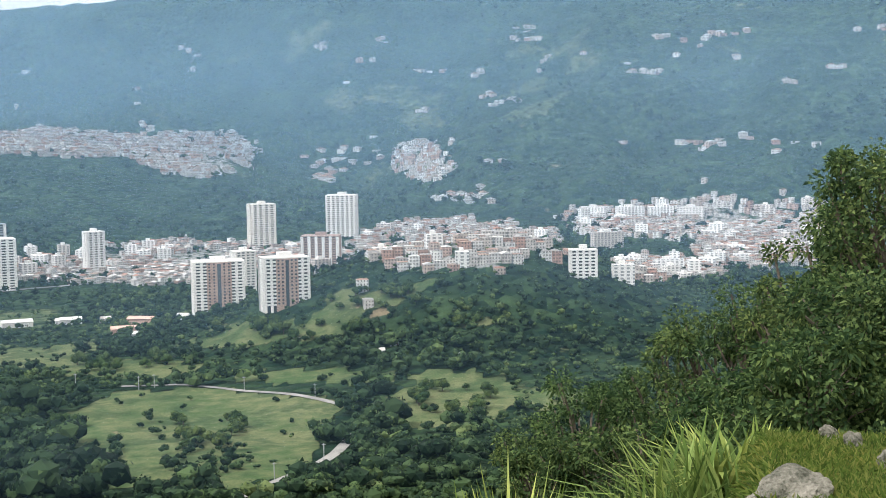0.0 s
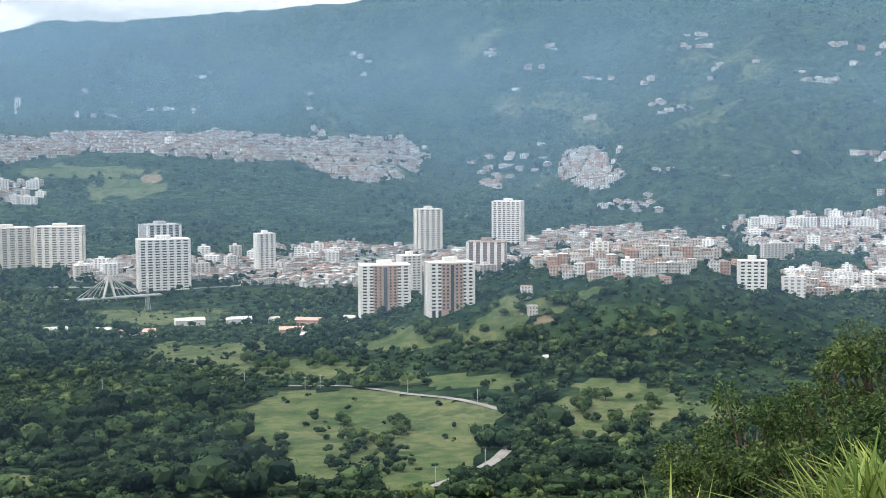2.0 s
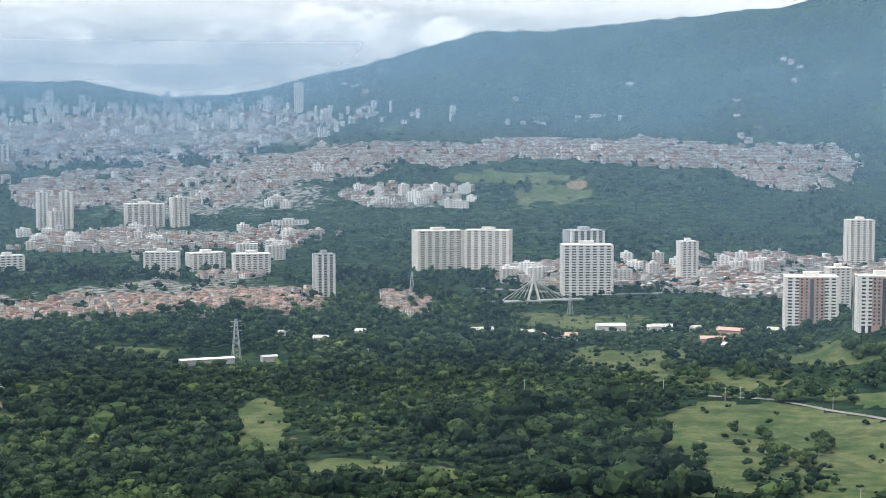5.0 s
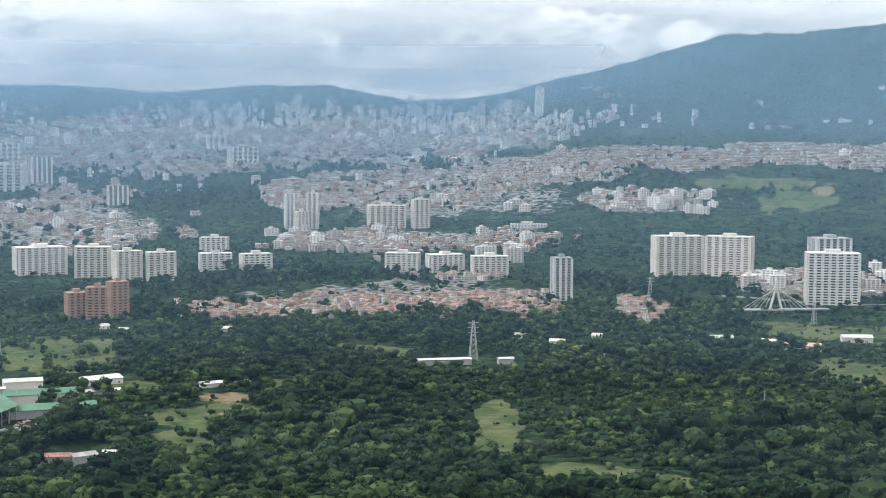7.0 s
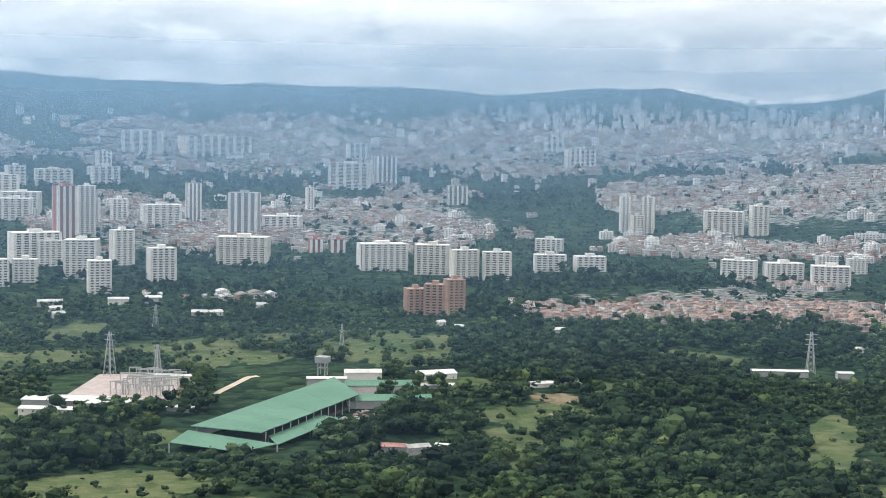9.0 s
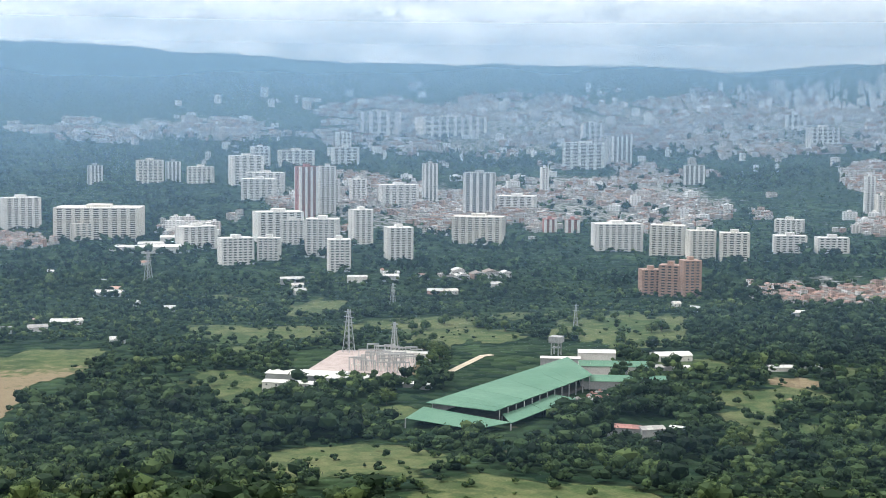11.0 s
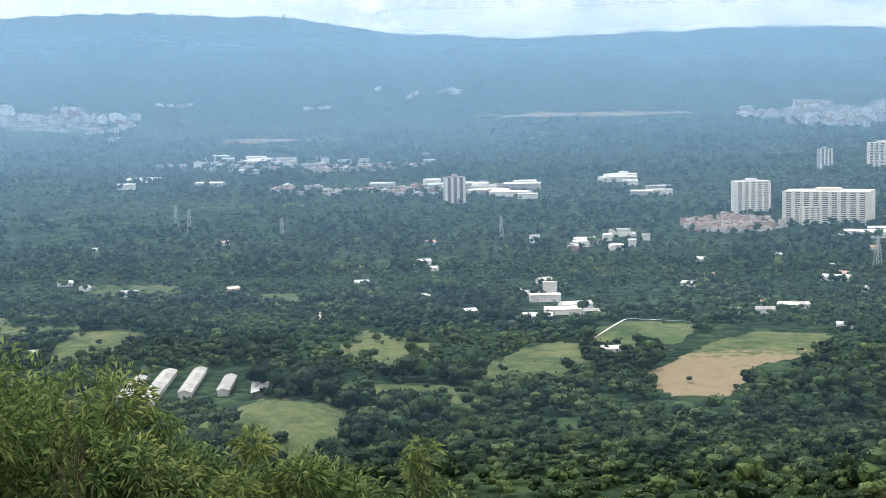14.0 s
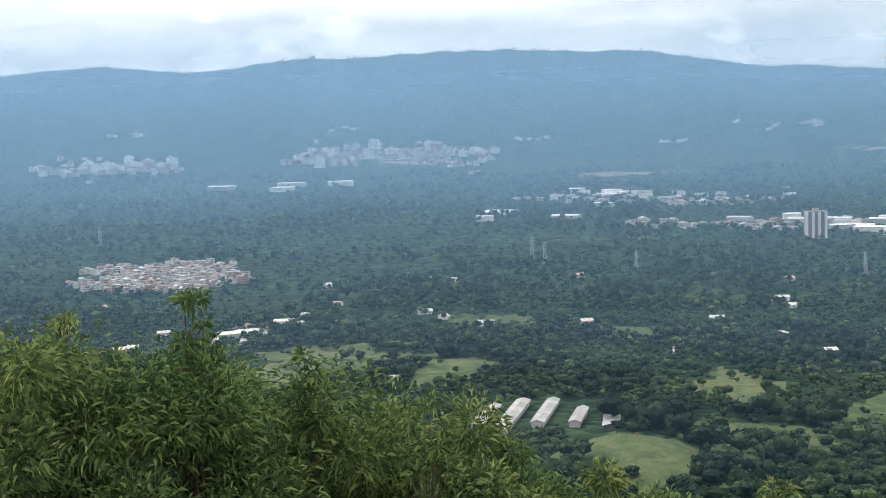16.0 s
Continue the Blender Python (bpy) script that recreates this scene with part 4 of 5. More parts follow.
def shed(name, x, y, z, length, width, eave, ridge, heading, roof, wall, label, category="shed", panels=6, windows=0, group=""):
    """A long low building with a ridged roof of sheets; length runs along the heading (degrees from east)."""
    thing = new(name)
    thing.matrix_basis = pose(x, y, z, 0, 0, heading)
    tagged(thing, label, category, group)
    body = part("wall", box_mesh("wall", -length / 2 + 0.4, length / 2 - 0.4, -width / 2 + 0.4, width / 2 - 0.4, -6, eave, wall), thing)
    step = length / panels
    for side in (1, -1):
        sheet = slab_mesh("roof_sheet", [(0.03, side * (width / 2 + 0.5), eave), (step - 0.03, side * (width / 2 + 0.5), eave), (step - 0.03, 0, ridge), (0.03, 0, ridge)][::side], 0.18, roof)
        for i in range(panels):
            part("roof_sheet", sheet, thing, pose(-length / 2 + i * step, 0, (i % 3) * 0.05))
    gable = mesh_of("gable", [(0, -width / 2 + 0.4, eave), (0, width / 2 - 0.4, eave), (0, 0, ridge - 0.2)], np.array([(0, 1, 2)]), [wall])
    part("gable", gable, body, pose(length / 2 - 0.4, 0, 0))
    part("gable", gable, body, pose(-length / 2 + 0.4, 0, 0))
    if windows:
        pane = box_mesh("window", -0.6, 0.6, -0.06, 0.06, 0, 1.3, GLASS)
        for i in range(windows):
            for side in (1, -1):
                part("window", pane, body, pose(-length / 2 + length * (i + 0.5) / windows, side * (width / 2 - 0.38), 1.0))
    return thing


TIN = mottled("pale_tin", (0.42, 0.42, 0.41), (0.60, 0.60, 0.585), 0.12, 0.5, 0.12)
OLD_TIN = mottled("weathered_tin", (0.22, 0.22, 0.22), (0.38, 0.375, 0.365), 0.2, 0.6, 0.2)
RUST = mottled("rusty_tin", (0.22, 0.10, 0.09), (0.34, 0.20, 0.18), 0.3, 0.75, 0.15)
DARK = mottled("dark_boards", (0.05, 0.05, 0.05), (0.10, 0.095, 0.09), 0.3, 0.9)
SALMON = mottled("salmon_wall", (0.48, 0.30, 0.25), (0.58, 0.40, 0.33), 0.15, 0.85)

# the long green-roofed works
works = new("works_hall")
tagged(works, "long factory hall with a green sheet-metal roof and open sides", "factory")
A_, B_, C_, D_ = Vector((-766, 520, -183.0)), Vector((-714, 537, -181.5)), Vector((-778, 672, -181)), Vector((-846, 705, -180.5))
for i in range(14):
    u, v = i / 14, (i + 1) / 14
    jag = 0.3 * math.sin(i * 1.9)
    k = [A_.lerp(D_, u), B_.lerp(C_, u), B_.lerp(C_, v), A_.lerp(D_, v)]
    k[1].z += 0.4 * jag
    k[2].z += 0.4 * jag
    part("roof_sheet", slab_mesh("roof_sheet", [tuple(p - (D_ - A_).normalized() * 0.03) for p in k], 0.4, GREEN_ROOF), works)
for i in range(13):
    for a, b in ((A_, D_), (B_, C_)):
        p = a.lerp(b, (i + 0.5) / 13)
        part("post", box_mesh("post", p.x - 0.3, p.x + 0.3, p.y - 0.3, p.y + 0.3, -196, p.z - 0.5, GREY), works)
part("back_wall", slab_mesh("back_wall", [(-764, 524, -184.5), (-844, 702, -184.5), (-844, 702, -196), (-764, 524, -196)], 0.3, GREY), works)
part("stock", slab_mesh("stock", [(-757, 534, -189), (-722, 545, -189), (-780, 666, -189), (-833, 693, -189)], 5.0, DARK), works)

annex = new("works_annex")
tagged(annex, "low factory annex with a pale green metal roof", "factory")
for i, k in enumerate([((-769, 520), (-748, 492), (-698, 509), (-699, 538)), ((-720, 547), (-698, 537), (-718, 579), (-736, 583)), ((-736, 583), (-718, 579), (-737, 622), (-755, 617))]):
    z0 = (-187, -186.5, -186.3)[i]
    part("roof_sheet", slab_mesh("roof_sheet", [(*p, z0 + (0.8 if j in (0, 3) else 0)) for j, p in enumerate(k)], 0.35, GREEN_ROOF), annex)
    for p in k:
        part("post", box_mesh("post", p[0] - 0.3, p[0] + 0.3, p[1] - 0.3, p[1] + 0.3, -197, z0 - 0.4, GREY), annex)

shed("works_block", -772, 695, -191, 62, 26, 6, 8.5, 52, GREEN_ROOF, GREY, "factory block with a green metal roof", "factory", 6)
shed("works_block", -818, 728, -191, 55, 24, 7, 9.5, 52, GREEN_ROOF, WHITE, "factory block with a green metal roof and white walls", "factory", 6)
shed("works_office", -862, 748, -191, 30, 18, 9, 10.5, 52, TIN, WHITE, "white factory office with a pale roof", "office", 3, 6)
shed("lean_to", -868, 716, -191, 32, 10, 6, 7, 50, TIN, GREY, "open lean-to with a pale tin roof", "shed", 3)
shed("store", -835, 803, -190, 30, 20, 5, 7, 66, TIN, WHITE, "white store with a low tin roof", "shed", 3, 4)
shed("store", -800, 762, -190, 46, 12, 4, 5, 52, TIN, GREY, "long open store with a white roof", "shed", 4)
shed("store", -745, 850, -190, 46, 12, 4, 5, 60, TIN, WHITE, "long white store beside the woods", "shed", 4)
r = np.random.default_rng(5)
for i in range(34):
    u, v = r.uniform(0, 1), r.uniform(0, 1)
    x, y = -752 + 34 * u - 24 * v, 634 + 14 * u + 34 * v
    ob = new("scrap_pile", mesh_of("scrap_pile", ICO_V * r.uniform(0.6, 1.4, (len(ICO_V), 1)) * (r.uniform(1.2, 3), r.uniform(1, 2), r.uniform(0.5, 1.4)), ICO_F, [RUST if i % 2 else OLD_TIN]))
    ob.matrix_basis = pose(x, y, -191 + 0.4, 0, 0, i * 40)
    tagged(ob, "heap of brown and grey scrap on the factory yard", "scrap", "scrap heaps")
shed("farm_shed", -655, 592, -190, 20, 10, 3, 4.5, 40, RUST, GREY, "farm shed with a rusty red tin roof", "shed", 4)
shed("farm_shed", -643, 603, -190, 16, 10, 3, 4.5, 70, OLD_TIN, GREY, "farm shed with a weathered tin roof", "shed", 4)
shed("farm_shed", -636, 618, -190, 9, 8, 3, 4, 30, TIN, GREY, "small lean-to with a pale tin roof", "shed", 2)


def water_tower(x, y, z, tall):
    thing = tagged(new("water_tower"), "concrete water tank on four legs", "water tower")
    thing.matrix_basis = pose(x, y, z, 0, 0, 30)
    leg = box_mesh("leg", -0.5, 0.5, -0.5, 0.5, -3, tall, GREY)
    for u, v in ((-3, -3), (3, -3), (3, 3), (-3, 3)):
        part("leg", leg, thing, pose(u, v, 0))
    part("tank", box_mesh("tank", -5, 5, -5, 5, tall, tall + 5, GREY), thing)
    part("brace", box_mesh("brace", -3.3, 3.3, -3.3, 3.3, tall * 0.5, tall * 0.5 + 0.6, GREY), thing)


water_tower(-905, 742, -189, 9)


def strut(a, b, rad, mat, name="strut"):
    v, f = stick_mesh([a, b], rad)
    return mesh_of(name, v, f, [mat])


def stick_mesh(points, rad):
    a, b = (np.array(p, float) for p in points)
    ax = (b - a) / (np.linalg.norm(b - a) + 1e-9)
    u = np.cross(ax, (0.31, 0.87, 0.12))
    u /= np.linalg.norm(u)
    w = np.cross(ax, u)
    ring = [u * rad, w * rad, -u * rad, -w * rad]
    v = [a + q for q in ring] + [b + q for q in ring]
    return np.array(v), np.array([(j, (j + 1) % 4, (j + 1) % 4 + 4, j + 4) for j in range(4)])


def pylon(x, y, z, tall, heading, label="steel lattice power pylon standing in the woods"):
    """A lattice pylon: four legs, braces and three cross-arms."""
    thing = tagged(new("power_pylon"), label, "pylon", "power line pylons")
    thing.matrix_basis = pose(x, y, z, 0, 0, heading)
    b, t = tall * 0.11, tall * 0.02
    thick = tall * 0.007
    for sx, sy in ((1, 1), (1, -1), (-1, 1), (-1, -1)):
        part("leg", strut((sx * b, sy * b, -3), (sx * t, sy * t, tall), thick * 1.3, STEEL, "leg"), thing)
    levels = [0, 0.16, 0.31, 0.45, 0.57, 0.68, 0.78, 0.87, 0.95]
    for lo, hi in zip(levels, levels[1:]):
        w0, w1 = b + (t - b) * lo, b + (t - b) * hi
        for s in (1, -1):
            for e in (1, -1):
                part("brace", strut((-w0 * e, s * w0, lo * tall), (w1 * e, s * w1, hi * tall), thick * 0.7, STEEL, "brace"), thing)
    for h in (0.7, 0.82, 0.94):
        part("cross_arm", strut((-tall * 0.14, 0, h * tall), (tall * 0.14, 0, h * tall), thick, STEEL, "cross_arm"), thing)


for az, el, px, head in ((31.47, -8.6, 72, 10), (94.1, -4.5, 40, 0), (93.6, -4.7, 40, 0), (90.0, -5.0, 34, 20), (81.3, -5.2, 38, 20), (111.0, -3.5, 34, 0), (66.8, -6.5, 60, 30), (18.2, -6.9, 40, 30), (24.5, -6.2, 44, 10), (57.2, -7.5, 46, 30), (49.9, -8.1, 40, 0)):
    d = site(az, el, 900)
    x, y = plan(az, d)
    pylon(float(x), float(y), d * math.tan(radians(el)), px / 2557 * d, az + head)

# the substation
yard = new("substation_yard", mesh_of("substation_yard", [(-934, 522, -189.2), (-1012, 600, -189.2), (-972, 655, -189.2), (-880, 580, -189.2), (-934, 522, -194), (-1012, 600, -194), (-972, 655, -194), (-880, 580, -194)], np.array([(3, 2, 1, 0), (0, 1, 5, 4), (1, 2, 6, 5), (2, 3, 7, 6), (3, 0, 4, 7)]), [mottled("gravel_yard", (0.30, 0.25, 0.24), (0.42, 0.36, 0.34), 0.1, 0.9)]))
tagged(yard, "gravel yard of an electricity substation", "yard")


def gantry(x, y, heading, w, h):
    thing = tagged(new("gantry"), "steel switchyard gantry with insulators", "gantry", "substation gantries")
    thing.matrix_basis = pose(x, y, -189.2, 0, 0, heading)
    post = box_mesh("post", -0.35, 0.35, -0.35, 0.35, 0, h, STEEL)
    part("post", post, thing, pose(-w / 2, 0, 0))
    part("post", post, thing, pose(w / 2, 0, 0))
    part("beam", box_mesh("beam", -w / 2, w / 2, -0.4, 0.4, h - 0.9, h, STEEL), thing)
    ins = box_mesh("insulator", -0.3, 0.3, -0.3, 0.3, 0, 4.5, WHITE)
    for k in (-0.3, 0, 0.3):
        part("insulator", ins, thing, pose(w * k, 3.0, 0))


for i in range(9):
    for j in range(4):
        u, v = (i + 0.7) / 9.5, (j + 0.6) / 4.3
        p = Vector((-915, 548, 0)).lerp(Vector((-985, 618, 0)), v).lerp(Vector((-883, 582, 0)).lerp(Vector((-955, 642, 0)), v), u)
        gantry(p.x + r.uniform(-2, 2), p.y + r.uniform(-2, 2), 55, 9, float(r.uniform(7, 11)))
shed("control_house", -950, 628, -189, 42, 9, 4.5, 5.5, 42, TIN, WHITE, "white substation control house", "building", 5, 8)
shed("warehouse", -918, 518, -190, 60, 22, 4, 5.0, 42, TIN, GREY, "long warehouse with a white metal roof", "warehouse", 6)
shed("warehouse", -886, 536, -190, 34, 20, 4, 5.0, 42, TIN, GREY, "warehouse with a white metal roof", "warehouse", 4)
shed("warehouse", -893, 492, -190, 44, 12, 3.5, 4.5, 42, TIN, WHITE, "low white building with a tin roof", "warehouse", 4, 6)
shed("field_shelter", -845, 566, -190, 20, 10, 3, 3.8, 40, TIN, GREY, "small open shelter with a white roof", "shelter", 2)
pylon(-1000, 602, -190, 36, 20, "slim steel mast beside the substation")
pylon(-975, 630, -190, 26, 20, "steel pylon feeding the substation")
pylon(-990, 640, -190, 24, 20, "steel pylon feeding the substation")

# poultry sheds
for x, y, l, w, roof in ((-990, -106, 88, 9, OLD_TIN), (-994, -88, 122, 10, OLD_TIN), (-1012, -65, 92, 9, OLD_TIN), (-996, -41, 56, 8, OLD_TIN), (-985, -18, 60, 11, GREY), (-992, 3, 12, 9, TIN)):
    shed("poultry_shed", x, y, -191, l, w, 4, 5.6, 180 - (4 if y < -30 else 0), roof, DARK if roof is GREY else GREY, "long narrow poultry shed with a pale weathered tin roof", "shed", 7, group="poultry sheds")


# houses of the valley, each with its roof, windows and door
def villa(az, el, w, dp, h, roof, wall, label, turn=0.0, flat=False):
    d = site(az, el, 700)
    x, y = plan(az, d)
    z = d * math.tan(radians(el))
    thing = shed("villa", float(x), float(y), z, w, dp, h, h + (0.5 if flat else 2.2), az + turn, roof, wall, label, "house", 3, 2)
    part("door", box_mesh("door", -0.5, 0.5, -0.05, 0.05, 0, 2.1, BARK), thing, pose(w * 0.3, -dp / 2 + 0.36, 0))
    return thing


for i, (az, el, w, h) in enumerate([(21.7, -7.7, 22, 5), (19.9, -7.75, 16, 4), (18.6, -7.9, 34, 5), (16.6, -7.5, 30, 5), (15.0, -7.5, 9, 4), (14.6, -7.5, 22, 5), (13.3, -7.5, 12, 4), (11.9, -7.72, 26, 8), (12.6, -7.95, 24, 5), (12.2, -8.1, 16, 3), (10.3, -7.5, 12, 4), (2.0, -8.75, 8, 4), (2.5, -9.1, 5, 3)]):
    tin = i in (0, 3, 5, 9)
    villa(az, el, w, w * 0.5, h, TIN if tin else (SALMON if i in (2, 7, 8) else ROOFS), SALMON if i in (7, 8) else WHITE, "country house with a pale tin roof among trees" if tin else "country house with a tiled roof among trees", (8, -20, 4)[i % 3])
for i, (az, el, w, h) in enumerate([(79.6, -7.75, 30, 7), (79.4, -7.5, 14, 13), (78.4, -8.05, 30, 5), (80.2, -8.5, 40, 5), (78.9, -8.25, 34, 5), (77.6, -8.3, 22, 4), (82.9, -8.3, 26, 5), (83.3, -8.4, 14, 4), (71.0, -8.2, 18, 4), (70.1, -8.0, 20, 4), (69.6, -8.0, 14, 4), (72.3, -8.25, 16, 4), (68.0, -8.75, 14, 4), (68.3, -6.9, 30, 4), (87.4, -7.6, 10, 4), (86.9, -7.0, 16, 4), (77.0, -9.75, 16, 3)]):
    villa(az, el, w, w * 0.5, h, (TIN, ROOFS, OLD_TIN)[i % 3] if i > 3 else ROOFS, WHITE, "white flat-roofed modern villa" if i < 2 else "low white country house with a pale roof", (5, -15, 20, 0)[i % 4], i < 2)
for i, (az, el, w, h) in enumerate([(110.4, -7.7, 16, 5), (109.9, -7.6, 12, 4), (106.1, -7.35, 30, 7), (105.4, -7.25, 24, 6), (104.0, -6.9, 22, 6), (103.2, -6.6, 10, 4), (107.0, -7.5, 20, 5), (96.0, -7.1, 18, 4), (92.0, -7.1, 14, 4), (84.5, -6.2, 22, 4), (99.7, -9.2, 8, 3), (60.9, -6.95, 14, 5), (61.0, -6.7, 14, 4), (55.5, -6.9, 18, 4), (54.9, -6.9, 16, 4), (53.0, -6.6, 18, 4)]):
    villa(az, el, w, w * 0.55, h, (ROOFS, TIN)[i % 2], (WHITE, SALMON)[i % 5 == 3], "white country house with a pale roof", (12, -8, 25)[i % 3])
shed("market_hall", -665, 1036, -189, 50, 10, 4, 5, 44, TIN, GREY, "long narrow hall with a white roof among trees", "hall", 5)
shed("market_hall", -623, 1071, -189, 14, 9, 4, 5, 44, TIN, GREY, "small hall with a white roof among trees", "hall", 2)


# the cable-stayed bridge
d = site(19.65, -6.5, 1100)
bx, by = (float(q) for q in plan(19.65, d))
bridge = tagged(new("cable_stayed_bridge"), "pale cable-stayed bridge with an A-shaped pylon", "bridge")
bridge.matrix_basis = pose(bx, by, d * math.tan(radians(-6.5)), 0, 0, 40)
for s in (1, -1):
    part("pylon_leg", strut((s * 9, 0, -4), (s * 1.2, 0, 24), 1.3, WHITE, "pylon_leg"), bridge)
part("pylon_mast", box_mesh("pylon_mast", -1.3, 1.3, -1.3, 1.3, 23, 37, WHITE), bridge)
deck = part("deck", box_mesh("deck", -60, 60, -6, 6, 3.0, 4.4, GREY), bridge)
for k in range(1, 7):
    for s in (1, -1):
        part("stay", strut((0, 0, 35 - k * 1.2), (s * k * 6.5, 0, 4.3), 0.22, WHITE, "stay"), deck)


# roads draped on the land
def road(name, stops, width, mat, label):
    az, el = np.array(stops).T
    d = np.array([site(a, e, 500) for a, e in stops])
    t = np.linspace(0, 1, 70)
    k = np.linspace(0, 1, len(stops))
    x, y = plan(np.interp(t, k, az), np.interp(t, k, d))
    for _ in range(6):
        x[1:-1], y[1:-1] = (x[:-2] + x[1:-1] * 2 + x[2:]) / 4, (y[:-2] + y[1:-1] * 2 + y[2:]) / 4
    tx, ty = np.gradient(x), np.gradient(y)
    ln = np.hypot(tx, ty)
    ox, oy = -ty / ln * width / 2, tx / ln * width / 2
    rows = []
    for s in (-1, 0, 1):
        u, v = x + ox * s, y + oy * s
        rows.append(np.stack([u, v, height(np.degrees(np.arctan2(-u, v)), np.hypot(u, v)) + 0.5], -1))
    n = len(t)
    i = np.arange(n - 1)
    f = np.concatenate([np.stack([i, i + n, i + n + 1, i + 1], -1)[:, ::-1], np.stack([i + n, i + 2 * n, i + 2 * n + 1, i + n + 1], -1)[:, ::-1]])
    tagged(new(name, mesh_of(name, np.concatenate(rows), f, [mat])), label, "road", kind="structure")


DIRT = mottled("dirt_road", (0.36, 0.30, 0.23), (0.50, 0.44, 0.35), 0.06, 0.95)
road("road", [(8.6, -14.6), (6.6, -13.9), (5.4, -13.5), (4.4, -12.95), (3.6, -12.2)], 7.5, ASPHALT, "grey asphalt country road through the meadow")
road("road_lane", [(4.2, -11.05), (6.0, -10.62), (8.9, -10.25), (10.4, -10.05), (13.0, -10.0)], 5, ASPHALT, "narrow lane along the far edge of the meadow")
road("track", [(54.9, -10.0), (54.3, -9.7), (53.6, -9.35), (53.2, -9.3)], 6, DIRT, "pale dirt track beside the factory")
road("track_villa", [(88.7, -8.3), (88.5, -8.0), (88.2, -7.8), (88.6, -7.6)], 4, DIRT, "pale dirt track to a farm")
road("city_road", [(9.0, -5.9), (11.5, -5.9), (14.0, -6.0), (17.0, -6.15), (22.0, -5.9)], 12, ASPHALT, "city road at the edge of the woods")
road("city_avenue", [(45.2, -4.2), (44.5, -3.6), (45.5, -3.0), (47.4, -2.6), (47.0, -2.2)], 16, ASPHALT, "pale city avenue curving between blocks")
fence = [(77.9, -9.4), (76.4, -8.47), (73.4, -8.62)]
road("field_wall", fence, 1.5, WHITE, "low white wall round the lawn")

# poles by the lane
pole = tagged(new("utility_pole"), "grey concrete utility pole beside the lane", "pole", "utility poles")
part("shaft", strut((0, 0, -1), (0, 0, 10), 0.22, GREY, "shaft"), pole)
part("cross_arm", box_mesh("cross_arm", -1.2, 1.2, -0.1, 0.1, 9, 9.25, GREY), pole)
spots = [(5.2, -10.75), (8.0, -10.35), (11.5, -10.1), (12.1, -10.15), (-0.6, -9.6), (6.9, -13.9), (4.9, -13.2), (14.5, -9.9), (20.0, -10.0)]
for i, (az, el) in enumerate(spots):
    d = site(az, el, 500)
    x, y = plan(az, d)
    m = pose(float(x), float(y), d * math.tan(radians(el)), 0, 0, az)
    if i == 0:
        pole.matrix_basis = m
    else:
        copy_thing(pole, m)

# lone trees of the meadows, each a trunk with limbs and a crown
r = np.random.default_rng(91)
KINDS = []
for k in range(7):
    tv, tf = crown_of(r, int(r.integers(6, 10)), 420, 0.14, r.uniform(0.6, 1.0), 0.6)
    limbs = []
    for q in range(5):
        a = q * 1.3 + k
        limbs.append(((0, 0, -0.5), (math.cos(a) * 0.42, math.sin(a) * 0.42, 0.05)))
    sv, sf, base = [], [], 0
    for a, b in [((0, 0, -1.5), (0, 0, 0.0))] + limbs:
        v, f = stick_mesh([a, b], 0.06 if a[2] < -1 else 0.03)
        sv.append(v)
        sf.append(f + base)
        base += len(v)
    KINDS.append((mesh_of("crown", tv, tf, [LONE]), mesh_of("trunk", np.concatenate(sv), np.concatenate(sf), [BARK])))
spots = []
for zone in MEADOWS + PASTURES + [(9.7, -12.0, 1.6, 0.5), (0, -11, 1.6, 0.6), (48.4, -8.3, 3, 0.6), (54.3, -8.5, 2.4, 0.5), (86, -9.6, 2.3, 0.7), (97, -8.9, 2, 0.6), (80, -10.3, 2, 0.9)]:
    for _ in range(int(5 + 9 * zone[2] * zone[3] ** 0.5)):
        a, q = r.uniform(0, 2 * math.pi), r.uniform(0.35, 1.25) ** 0.7
        spots.append((zone[0] + math.cos(a) * q * zone[2], zone[1] + math.sin(a) * q * zone[3]))
for az, el in spots[:290]:
    if any(abs(az - c[0]) < c[2] and abs(el - c[1]) < c[3] for c in CLEAR):
        continue
    d = site(az, el, 600)
    x, y = plan(az, d)
    big = float(r.uniform(2.6, 7.0))
    tree = tagged(new("valley_tree"), "rounded dark green tree standing in a meadow", "tree", "meadow trees")
    tree.matrix_basis = pose(float(x), float(y), d * math.tan(radians(el)) + big * 0.85, 0, 0, float(r.uniform(0, 360)))
    tree.scale = (big,) * 3
    crown, trunk = KINDS[int(r.integers(len(KINDS)))]
    part("crown", crown, tree)
    part("trunk", trunk, tree)

# works and stores on the far plain
r = np.random.default_rng(17)


def plant(az, el, w):
    d = site(az, el, 1400)
    x, y = plan(az, d)
    h = float(r.uniform(6, 9))
    shed("industrial_hall", float(x), float(y), d * math.tan(radians(el)), w, w * float(r.uniform(0.35, 0.6)), h, h + 2, az + float(r.uniform(-25, 25)), (TIN, WHITE, OLD_TIN)[int(r.integers(3))], (WHITE, GREY)[int(r.integers(2))], "pale industrial hall with a wide low roof", "warehouse", 5, group="industrial halls")


